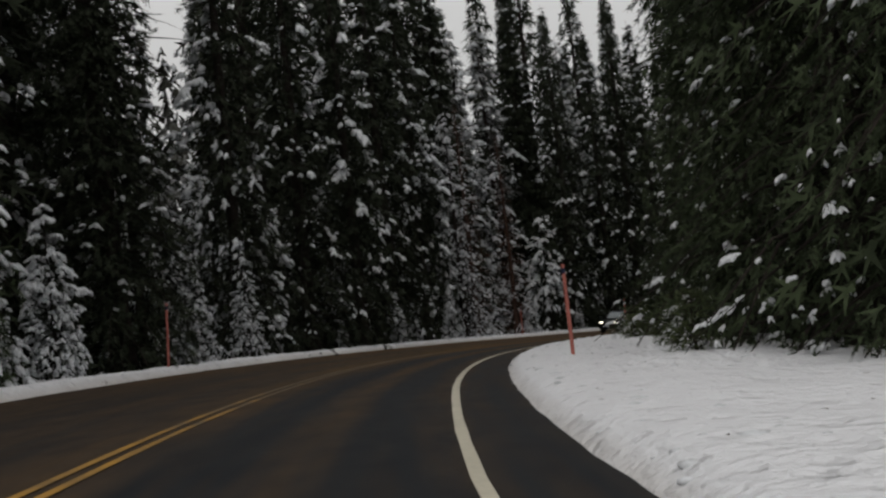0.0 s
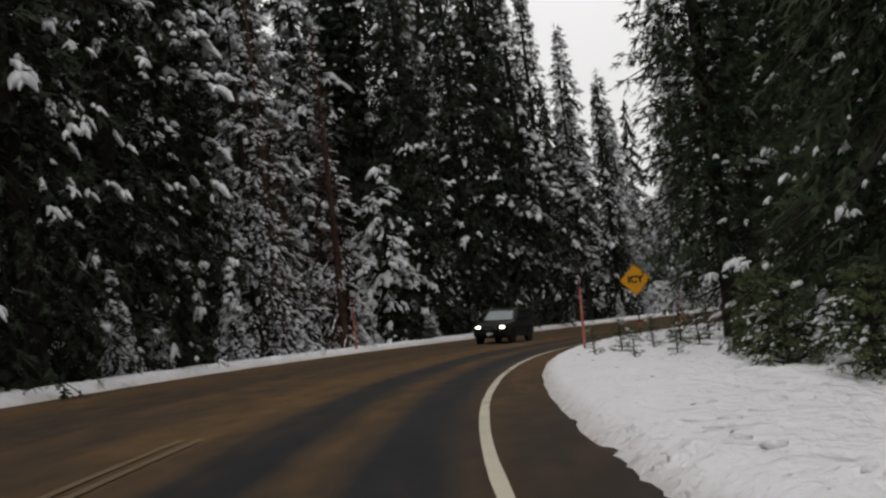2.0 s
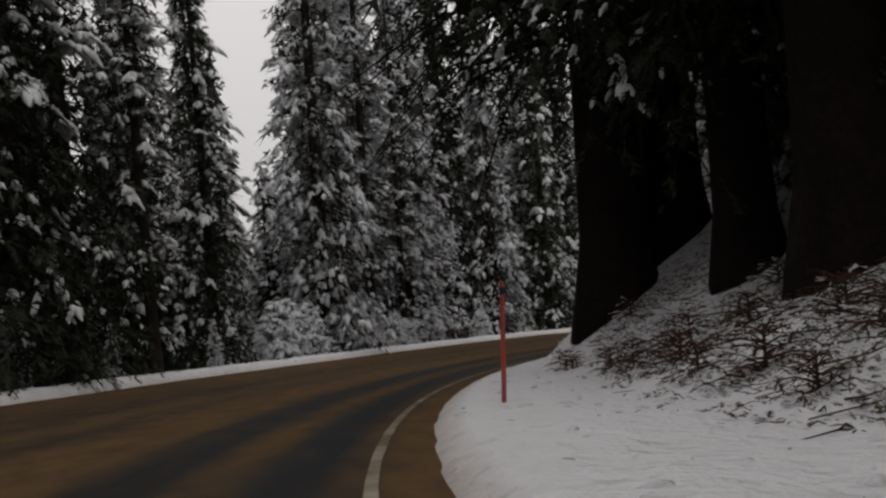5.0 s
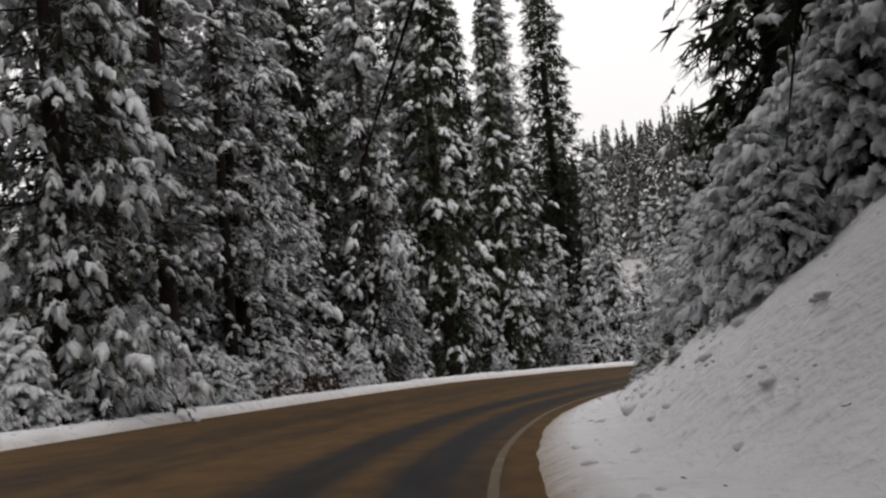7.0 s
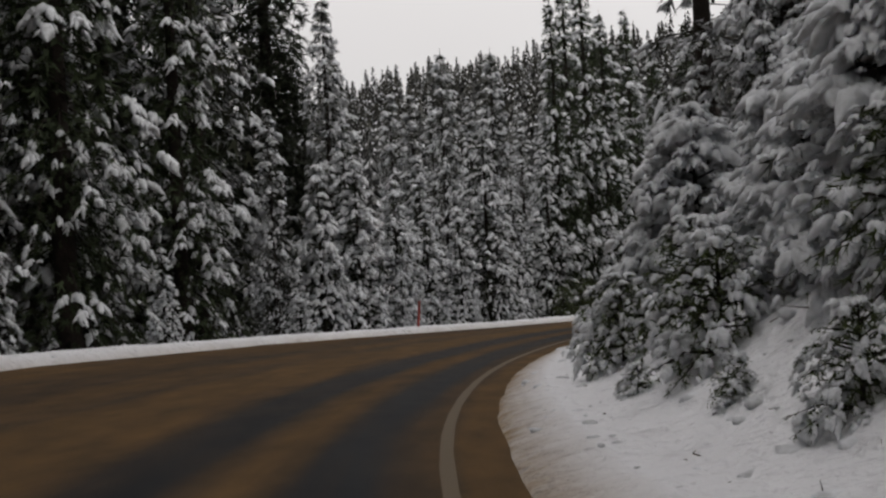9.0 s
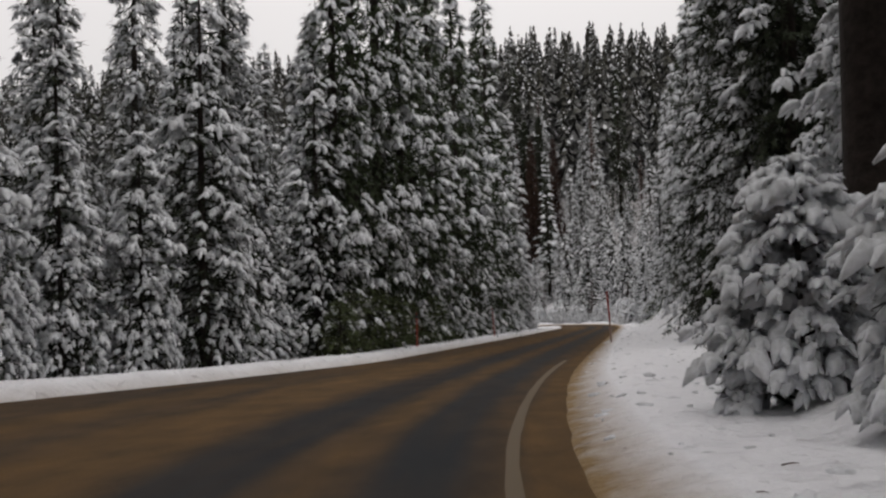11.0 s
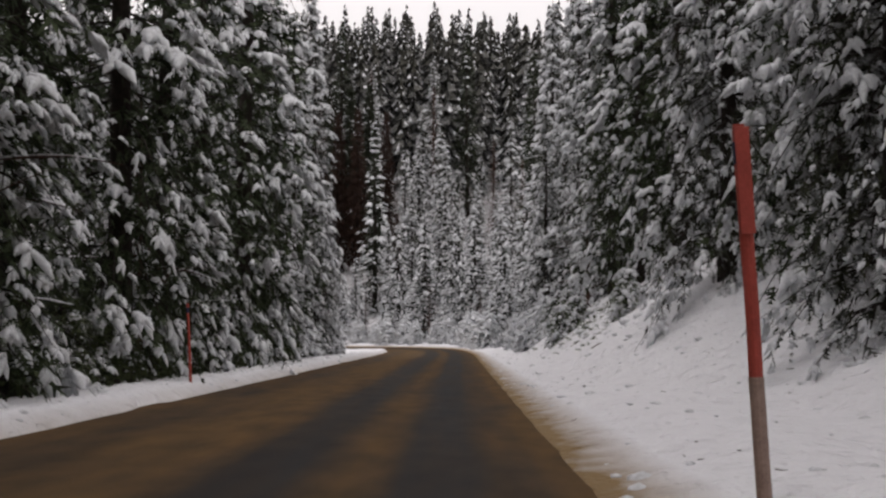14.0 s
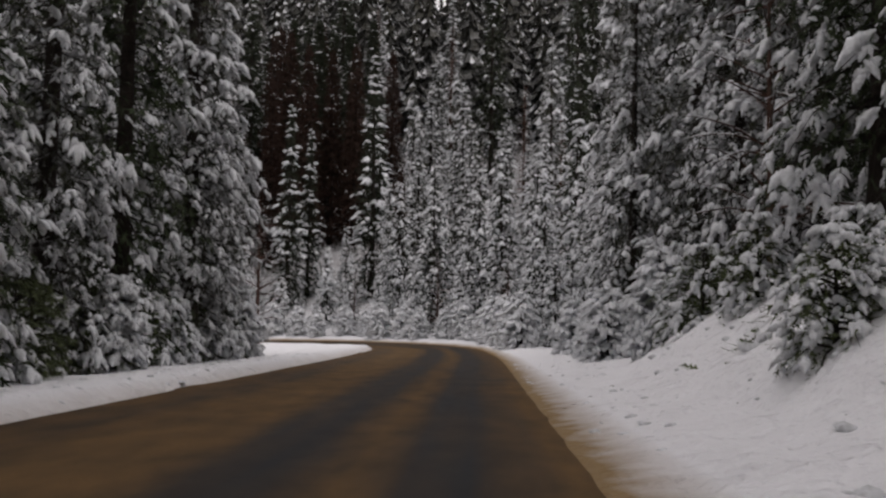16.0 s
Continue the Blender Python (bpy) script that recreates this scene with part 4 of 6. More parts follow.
# lanes with no tall trees, where the sky shows on the outer side: two ends and half a width
LANES = [((-10.3, 36.6), (-35.1, 125.2), 1.4), ((33.0, 105.0), (76.3, 192.9), 1.2), ((38.0, 112.1), (90.4, 208.8), 0.8), ((27.7, 109.6), (55.0, 187.0), 1.2),
         ((29.1, 115.3), (50.8, 184.0), 1.5), ((80.0, 121.0), (208.8, 189.7), 4.5)]


def opening(s, u):
    """True where a tall tree would stand in one of the lanes."""
    p = on_road(s, u)[:2]
    for a, b, half in LANES:
        a, b = np.array(a), np.array(b)
        q = np.clip((p - a) @ (b - a) / ((b - a) @ (b - a)), 0, 1)
        if np.linalg.norm(p - a - q * (b - a)) < half + 1.2:
            return True
    return False


# outer side of the bend: trees that stand out (kind, station, offset, size)
for key, s, u, size in (
        ("snowy_c", 23.0, -13.0, 0.95), ("young", 26.6, -11.9, 0.68), ("young", 25.2, -13.4, 0.8), ("young", 28.4, -13.2, 0.55), ("black_fir", 32.0, -13.0, 1.0), ("young", 34.6, -11.8, 0.4),
        ("dark_c", 41.5, -13.0, 1.25), ("young_b", 39.0, -11.6, 0.48), ("young", 36.6, -12.4, 0.5), ("dark_a", 48.0, -13.0, 1.15), ("dark_c", 52.6, -12.4, 1.2), ("dark_b", 58.0, -13.0, 1.05),
        ("young", 55.0, -11.4, 0.4), ("young", 62.0, -11.2, 0.45), ("frosted", 66.6, -12.6, 0.85), ("dark_c", 63.6, -14.0, 1.3), ("dark_a", 74.0, -17.2, 1.15), ("dry", 72.4, -11.6, 0.95), ("dry", 69.8, -13.4, 1.1),
        ("broad_young", 78.6, -12.1, 1.0), ("snag", 33.0, -12.8, 1.0), ("black_fir", 85.0, -17.6, 1.08), ("dark_b", 84.0, -13.0, 1.0), ("dark_a", 89.4, -12.6, 1.1), ("dark_b", 94.0, -12.9, 1.15), ("dark_c", 97.0, -12.2, 1.2), ("dark_a", 101.0, -13.0, 1.1),
        ("dark_a", 97.6, -21.6, 1.25), ("pole_tree", 103.0, -11.4, 0.8), ("dark_c", 107.0, -14.6, 0.85), ("dark_b", 115.0, -30.5, 1.2), ("dark_a", 112.0, -28.0, 1.15),
        ("snowy_a", 120.6, -12.8, 1.45), ("pole_tree", 123.4, -13.4, 1.1), ("pole_tree", 125.4, -12.8, 1.15), ("pole_tree", 129.6, -13.4, 0.9), ("pole_tree", 128.0, -15.0, 0.9),
        ("frosted", 131.0, -14.0, 1.3), ("frosted", 134.6, -15.6, 1.4), ("frosted", 127.0, -16.0, 1.4), ("frosted", 137.4, -17.6, 1.45), ("dark_c", 110.0, -12.8, 0.95), ("dark_a", 109.0, -14.8, 0.8), ("frosted", 129.8, -16.4, 1.6), ("frosted", 141.0, -19.0, 1.6), ("young_b", 122.0, -17.4, 1.15), ("snowy_b", 132.4, -18.6, 1.1),
        ("snowy_a", 141.4, -14.6, 1.25), ("snowy_c", 147.2, -14.4, 1.15), ("snowy_c", 152.4, -14.2, 0.95), ("snowy_b", 149.6, -17.2, 1.3), ("frosted", 144.4, -17.0, 1.2), ("snowy_b", 156.2, -13.0, 0.55),
        ("black_fir", 165.6, -19.6, 1.15), ("black_fir", 162.8, -22.0, 1.0), ("dark_b", 160.2, -20.4, 1.0)):
    plant(key, s, u, size, R(0, 360))
for x, y, key, size in ((90.2, 128.5, "snowy_b", 0.95), (96.5, 127.0, "snowy_b", 0.72), (104.4, 128.6, "snowy_b", 0.95), (107.4, 126.4, "snowy_b", 0.97), (109.8, 123.6, "snowy_b", 0.74), (112.6, 121.6, "snowy_b", 0.66),
                        (97.8, 132.6, "snowy_b", 0.92), (101.0, 125.6, "young_b", 0.95), (93.2, 125.2, "young_b", 0.8), (87.2, 126.0, "young_b", 0.9), (99.6, 123.6, "young", 0.9), (105.6, 122.8, "young_b", 0.85),
                        (113.0, 130.0, "snowy_b", 0.85), (118.0, 127.0, "snowy_a", 0.6), (102.2, 131.2, "snowy_b", 0.8)):
    plant_at(key, x, y, size, R(0, 360))
for s, u in ((129.2, -11.6), (130.4, -11.9), (131.6, -11.8), (132.8, -12.0), (128.0, -11.7), (134.0, -12.0)):
    plant("dry_shrub", s, u, R(1.0, 1.4), R(0, 360))
for s, u, size in ((121.6, -11.6, 1.3), (122.8, -12.2, 1.5), (120.4, -12.0, 1.2), (125.6, -11.6, 0.9), (127.5, -12.0, 0.8), (131.0, -12.4, 1.1), (135.6, -11.8, 0.9), (114.5, -12.2, 1.3), (116.2, -12.6, 1.4), (117.6, -12.0, 1.1)):
    plant("shrub", s, u, size, R(0, 360))
# small firs and brush along the edge of the wood
for s in np.arange(44, 165, 6.5):
    plant("young", s + R(-1.5, 1.5), edge_l(s) - R(1.8, 2.8), R(0.22, 0.45), R(0, 360))
# first row before the bend
for s in np.arange(4, 22, 4.4):
    plant(rng.choice(["dark_a", "dark_c"]), s, edge_l(s) - R(3.4, 4.4), R(0.9, 1.1), R(0, 360))
# rows behind
for row, (step, near, far) in enumerate(((4.4, 7.2, 9.6), (5.0, 10.8, 14.5), (6.5, 16, 22), (8.0, 24, 32))):
    for s in np.arange(8 - row, 158, step):
        dark = s < 112
        u = edge_l(s) - R(near, far)
        key = rng.choice(["mid_dark", "mid_dark", "mid_dark", "mid_snowy"]) if dark else rng.choice(["mid_snowy", "mid_snowy", "mid_dark"])
        size, turn = R(1.25, 1.6) if dark else R(1.1, 1.38), R(0, 360)
        if opening(s, u):
            plant("young_b", s, u, R(0.9, 1.25), turn)
        else:
            plant(key, s, u, size, turn)
for s, u in ((138.5, -20.0), (143.0, -20.5), (148.0, -21.0), (153.0, -20.5), (134.0, -20.5), (129.0, -20.0), (157.0, -23.0)):
    plant("mid_snowy", s, u, R(1.4, 1.6), R(0, 360))
for s in np.arange(157.5, 178, 2.4):
    plant(rng.choice(["young", "young_b"]), s, edge_l(s) - R(2.6, 4.2), R(0.7, 1.0), R(0, 360))

# inner side of the bend
for s, u in ((14, 8.3), (18.5, 8.0), (23, 8.0), (28, 7.6), (33, 7.6), (38, 7.4), (43, 7.6), (48, 8.2), (54, 9.4)):
    plant("dark_d", s, u + (1.3 if 25 < s < 40 else 0.0), R(0.95, 1.1), R(0, 360))
plant("clumpy", 73.4, 7.5, 1.05, 30)
plant("high_fir", 66.4, 9.6, 1.0, 200)
plant("dark_b", 77.5, 11.5, 0.95, 100)
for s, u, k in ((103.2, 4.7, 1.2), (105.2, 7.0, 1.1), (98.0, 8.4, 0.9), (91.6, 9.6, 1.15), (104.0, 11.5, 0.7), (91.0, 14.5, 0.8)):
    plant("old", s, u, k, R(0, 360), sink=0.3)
for s in np.arange(10, 112, 5.6):
    plant("mid_dark", s, R(12.5, 16), R(1.1, 1.4), R(0, 360))
for s in np.arange(14, 112, 10.0):
    plant("mid_dark", s, R(19, 25), R(1.2, 1.5), R(0, 360))
for s, u, size in ((51.7, 1.95, 0.5), (52.6, 2.6, 0.6), (51.8, 3.3, 0.58), (49.2, 2.7, 0.5), (55.6, 4.2, 0.85), (53.6, 4.5, 0.8), (48.6, 3.5, 0.5), (56.4, 5.0, 0.8)):
    plant("sapling", s, u, size, R(0, 360))
for s, u in ((20.0, 4.9), (24.5, 5.2), (36.5, 4.6), (40.0, 4.4), (43.5, 4.4), (45.5, 4.6)):
    plant("green_shrub", s, u, R(0.7, 1.0), R(0, 360))
# the steep bank
for s, u in ((101, 12), (105, 14), (108, 11), (111, 15), (97, 17), (92, 18), (100, 20), (86, 16), (82, 14.5)):
    plant("dark_a" if s > 100 else "mid_dark", s, u, R(0.9, 1.1), R(0, 360))
for s, u, k in ((119, 8.5, 1.0), (122, 7.5, 0.8), (125.5, 8.6, 1.0), (128.5, 6.6, 0.75), (131.5, 7.8, 1.0), (134.5, 6.0, 0.7), (136.5, 7.6, 0.9), (138.5, 6.2, 0.6),
                (141, 7.4, 0.9), (143.5, 6.0, 0.65), (146, 7.2, 0.9), (148.5, 4.8, 0.6), (151, 6.2, 0.85), (154, 5.0, 0.7), (157, 6.4, 0.95), (160.5, 5.2, 0.8), (164, 6.0, 0.9)):
    plant("young", s, u, k, R(0, 360))
for s, u in ((126, 5.2), (128.2, 4.2), (130, 3.6), (133, 4.4), (134.6, 3.4), (143.2, 3.2), (145, 2.5), (147.2, 3.1),
             (149.5, 2.6), (152, 3.2), (155, 2.8), (158, 3.4), (116, 6.4), (113, 7.6), (119.5, 5.6), (121.5, 6.4)):
    plant("shrub", s, u, R(0.75, 1.2), R(0, 360))
for s, u, size in ((133.8, 2.2, 0.8), (140.4, 2.2, 0.9), (138.4, 2.5, 0.9), (136.4, 2.6, 0.8), (126.8, 3.2, 0.9), (129.8, 2.6, 0.8), (142.2, 2.3, 0.9), (131.8, 2.8, 0.9)):
    plant("leafy_shrub", s, u, size, R(0, 360))
for s in np.arange(112, 170, 5.2):
    plant(rng.choice(["snowy_a", "snowy_b"]), s, R(10.5, 13.0), R(0.8, 1.0), R(0, 360))
plant("pole_tree", 121.5, 9.5, 1.1, 0)
plant("pole_tree", 126.0, 11.0, 1.0, 70)
for s in np.arange(112, 170, 6.0):
    plant("mid_snowy", s, R(16, 20), R(0.8, 1.0), R(0, 360))

# the straight stretch: both sides
for s in np.arange(178, 237, 3.6):
    key, along, across, size, turn = rng.choice(["snowy_a", "snowy_c", "snowy_c", "laden_fir"]), s + R(-0.6, 0.6), -5.65 - R(2.4, 3.2), R(0.7, 0.95), R(0, 360)
    if abs(along - 216.2) > 2.0:
        plant(key, along, across, size, turn)
plant("laden_fir", 216.2, -8.2, 1.15, 60)
for s in np.arange(174.5, 238, 1.9):
    plant("green_shrub", s + R(-0.5, 0.5), (-6.95 if s < 190 else -7.75) - R(0, 0.4), R(0.8, 1.25) + (0.3 if s < 190 else 0.0), R(0, 360), "dark green undergrowth below the firs")
for s, u, k in ((212.4, 6.6, 0.9), (217.8, 6.3, 0.85), (222.8, 6.1, 0.8)):
    plant("laden_fir", s, u, k, R(0, 360))
for s, u, k in ((217.3, 3.3, 0.9), (209.4, 4.3, 0.85), (218.6, 4.0, 0.8), (223.4, 4.2, 1.0), (226.0, 3.9, 1.0), (228.4, 4.0, 1.0)):
    plant("leafy_shrub", s, u, k, R(0, 360))
plant("snowy_b", 240.2, 4.8, 0.8, 200)
for s in np.arange(180, 238, 4.4):
    plant("mid_snowy", s, -5.65 - R(6.5, 9), R(0.62, 0.78), R(0, 360))
for s in np.arange(184, 234, 7.5):
    plant("mid_snowy", s, -5.65 - R(12, 17), R(0.62, 0.78), R(0, 360))
for s, u, key, k in ((175.5, 6.6, "snowy_c", 0.9), (179.6, 7.2, "snowy_c", 0.95), (184.0, 6.6, "snowy_a", 0.95), (188.0, 6.4, "snowy_b", 1.0), (192.0, 6.6, "snowy_a", 1.0), (196.0, 6.0, "snowy_b", 0.9), (199.6, 6.8, "snowy_c", 0.9),
                     (203.4, 5.6, "snowy_b", 0.9), (206.8, 8.4, "snowy_a", 0.95), (212.0, 11.5, "dark_a", 0.9), (217.0, 11.6, "snowy_c", 0.95), (221.5, 10.2, "dark_a", 0.9), (225.6, 8.4, "dark_c", 0.95), (229.6, 7.4, "snowy_a", 1.0),
                     (233.6, 6.6, "snowy_b", 1.0), (238.5, 6.6, "snowy_a", 1.0), (243, 6.2, "snowy_b", 0.9), (248.5, 6.2, "snowy_a", 1.0), (254, 6.4, "snowy_a", 0.95), (236, 9.8, "snowy_a", 1.1), (246, 9.6, "snowy_a", 1.1)):
    plant(key, s, u, k, R(0, 360))
for s in np.arange(172, 262, 5.5):
    plant(rng.choice(["mid_snowy", "mid_snowy", "mid_dark"]), s, R(11.5, 14), R(0.85, 1.1), R(0, 360))
for s in np.arange(176, 262, 8.0):
    plant("mid_snowy", s, R(17, 22), R(0.85, 1.1), R(0, 360))
for s, u in ((230, 3.8), (233, 4.2), (236, 3.4), (240, 3.6), (244, 3.2)):
    plant("shrub", s, u, R(0.7, 1.15), R(0, 360))
for s, u in ((222, -8.0), (226, -7.6), (230, -7.8), (233, -7.4), (218.5, -8.2), (236, -7.6)):
    plant("shrub", s, u, R(0.6, 1.0), R(0, 360))
# round the last bend
for s in np.arange(256, 312, 2.2):
    plant("shrub", s, R(1.6, 3.2), R(0.8, 1.4), R(0, 360))
for s in np.arange(256, 312, 3.2):
    plant("young", s, R(3.6, 6.5), R(0.45, 1.0), R(0, 360))
for s, u, k in ((262, 9, 0.75), (268, 11, 0.85), (272, 8, 0.6), (276, 12, 0.9), (280, 9, 0.55), (284, 13, 0.85), (288, 9.5, 0.7), (293, 12, 0.8), (299, 10, 0.8), (306, 12, 0.8)):
    plant("mid_snowy", s, u, k, R(0, 360))
plant("pole_tree", 157.0, 4.4, 1.3, 30)
plant("pole_tree", 150.5, 6.4, 1.2, 110)
for x, y, key, k in ((231.0, 111.5, "snowy_b", 1.1), (233.5, 116.0, "snowy_b", 0.95)):
    plant_at(key, x, y, k, R(0, 360))
for s, u, k in ((186.0, -9.0, 0.9), (195.5, -8.6, 1.0), (206.5, -8.8, 0.95), (227.5, 5.6, 0.9), (247, -9.5, 0.8), (262, 5.0, 0.7), (270, 4.2, 0.7), (279, 4.4, 0.75), (287, 4.0, 0.7)):
    plant("bare_tree", s, u, k, R(0, 360))
for x, y in ((234, 129), (237, 133), (240, 129), (243, 135), (246, 130), (239, 138), (249, 136), (234, 136), (252, 130)):
    plant_at("mid_dark", x, y, R(0.8, 1.05), R(0, 360))
for x, y, k in ((238, 128, 1.0), (243, 133, 1.15), (247, 126, 1.1), (236, 134, 0.9), (252, 131, 1.2), (240, 104, 0.9), (256, 112, 1.1), (262, 122, 1.2), (249, 140, 1.1), (231, 101, 0.9)):
    plant_at("dry", x, y, k, R(0, 360))
for s, u, k in ((127.5, 5.8, 1.4), (129.5, 5.0, 1.3), (131.5, 5.4, 1.5), (133.5, 5.6, 1.4), (128.6, 7.0, 1.5), (132.4, 6.8, 1.5), (125.0, 6.6, 1.3), (123.2, 5.4, 1.1), (137.0, 6.6, 1.3), (142.6, 4.4, 1.3), (145.2, 4.6, 1.3), (150.5, 4.4, 1.3)):
    plant("shrub", s, u, k, R(0, 360), "evergreen shrub buried under thick snow")
for s, u, k in ((116.8, 4.7, 0.42), (118.3, 4.3, 0.45), (119.6, 4.0, 0.4), (121.0, 3.9, 0.45)):
    plant("young", s, u, k, R(0, 360))
plant("snowy_c", 126.0, 8.0, 0.9, 40)
for s, u in ((113.4, 3.0), (115.2, 3.6), (117.0, 2.9), (118.8, 3.3), (120.6, 2.8), (122.4, 3.2), (124.2, 2.6), (126.0, 2.3), (128.0, 2.2), (130.4, 1.9)):
    plant("leafy_shrub", s, u, R(0.22, 0.45), R(0, 360), "twigs of a buried shrub poking out of snow")
for s in np.arange(110, 131, 1.3):
    plant("shrub", s, R(3.6, 4.4) + 0.05 * (124 - s), R(0.7, 1.1), R(0, 360), "evergreen shrub buried under thick snow")
    plant("shrub", s + 0.6, R(5.2, 6.4), R(0.9, 1.4), R(0, 360), "evergreen shrub buried under thick snow")
plant("snowy_a", 147.5, 7.0, 0.9, 140)
plant("high_fir", 60.0, 5.9, 0.95, 75)
for s, u, k in ((46.6, 4.6, 0.8), (45.0, 4.5, 1.0), (38.6, 5.2, 0.6), (37.0, 5.4, 0.7), (42.0, 5.2, 0.6), (49.4, 5.4, 0.9)):
    plant("green_shrub", s, u, k, R(0, 360))
# the hollow: three spires before dark rust-brown firs
for x, y, key, k in ((226.0, 119.6, "spire", 1.08), (225.0, 127.3, "spire", 0.9), (228.5, 125.9, "spire", 0.76), (223.4, 117.8, "snowy_b", 0.62), (222.6, 121.6, "young_b", 0.7), (224.0, 123.6, "young", 0.62),
                     (221.6, 129.4, "young_b", 0.5), (226.4, 116.9, "rusty_fir", 0.5),
                     (236.0, 127.4, "rusty_fir", 0.95), (237.6, 125.0, "rusty_fir", 0.9), (238.6, 129.8, "rusty_fir", 1.0), (236.8, 122.4, "rusty_fir", 0.92), (239.4, 120.0, "spire", 0.8), (241.0, 132.0, "rusty_fir", 0.95),
                     (234.4, 130.8, "rusty_fir", 0.85), (242.4, 127.2, "black_fir", 0.75), (243.6, 123.8, "black_fir", 0.72), (244.4, 130.4, "black_fir", 0.75), (242.8, 118.8, "rusty_fir", 0.8), (246.6, 121.4, "black_fir", 0.7),
                     (248.4, 127.6, "rusty_fir", 0.9), (249.4, 132.6, "rusty_fir", 0.9), (249.8, 124.0, "mid_dark", 0.8), (251.6, 129.8, "mid_dark", 0.85), (252.0, 120.6, "mid_snowy", 0.8)):
    plant_at(key, x, y, k, R(0, 360), chosen=True)
for x in np.arange(224, 262, 6.0):
    for y in np.arange(88, 146, 6.0):
        px, py = x + R(-2.5, 2.5), y + R(-2.5, 2.5)
        if ((LINE - (px, py)) ** 2).sum(1).min() > 10.0 ** 2:
            plant_at("young", px, py, R(0.3, 0.6), R(0, 360))
for x, y, k in ((196, 119.5, 0.62), (204.5, 118.6, 0.75), (209, 121.5, 0.7)):
    if ((LINE - (x, y)) ** 2).sum(1).min() > 11.0 ** 2:
        plant_at("snowy_b", x, y, k, R(0, 360))
for s, u in ((121.5, 4.6), (123.5, 3.9), (129.5, 6.0), (125.5, 6.4)):
    plant("mid_dark", s, u + 3.0, R(1.0, 1.2), R(0, 360))
for s, u, k in ((92, 4.6, 1.0), (94.5, 4.3, 0.9), (97.2, 3.4, 0.8), (99.5, 3.2, 0.9), (89.5, 5.2, 1.0), (87, 5.0, 0.9), (84.5, 5.4, 1.1), (90.5, 6.8, 1.1), (93.0, 6.0, 1.0), (86, 7.2, 1.1), (83, 6.6, 1.0), (95.5, 8.6, 1.0), (100.5, 5.2, 0.9), (81.5, 5.0, 0.8)):
    plant("dry_shrub", s, u, k, R(0, 360))
for s, u in ((104, 12), (101, 14), (107, 16), (98, 15), (110, 13), (113, 17), (95, 14), (90, 16)):
    plant("dark_b", s, u, R(0.9, 1.1), R(0, 360))
plant("dark_a", 177.2, 5.4, 0.8, 200, "dark fir with bare lower boughs in shade")
plant("dark_c", 173.0, 6.4, 0.9, 100)
plant("snowy_b", 174.4, 5.2, 0.62, 40)
plant("snowy_b", 178.0, 5.6, 0.66, 140)
plant("dark_c", 176.2, 5.6, 0.85, 250)
for s, u, k in ((266, 7.0, 1.2), (270, 6.2, 1.1), (273.5, 5.6, 1.2), (277, 6.4, 1.1), (281, 5.8, 1.2), (285, 6.6, 1.1), (264, 4.4, 0.9), (275, 4.0, 0.8)):
    plant("young_b", s, u, k, R(0, 360))
for x in np.arange(228, 268, 7.4):
    for y in np.arange(84, 152, 7.4):
        px, py = x + R(-2, 2), y + R(-2, 2)
        if ((LINE - (px, py)) ** 2).sum(1).min() > 12.0 ** 2:
            plant_at(rng.choice(["mid_snowy", "mid_dark", "mid_dark", "mid_snowy", "young_b"]), px, py, R(0.55, 1.1), R(0, 360))
for s, u, k in ((286, 10.5, 0.7), (289, 9.0, 0.6), (292, 11.5, 0.75), (295, 9.5, 0.65), (298, 12.0, 0.75), (301, 9.5, 0.65), (304, 11.5, 0.7), (307, 9.0, 0.65), (310, 11.5, 0.75), (314, 9.5, 0.7),
                (318, 11.5, 0.7), (322, 9.0, 0.65), (326, 11.0, 0.7), (330, 9.0, 0.7), (283, 12.5, 0.7), (279, 11.0, 0.65), (297, 7.0, 0.5), (303, 7.0, 0.5), (309, 6.8, 0.55), (315, 7.0, 0.55), (321, 6.5, 0.5)):
    plant("mid_snowy", s, u, k, R(0, 360))
for s in np.arange(286, 334, 3.0):
    plant("young_b", s, R(4.0, 6.0), R(0.6, 0.95), R(0, 360))


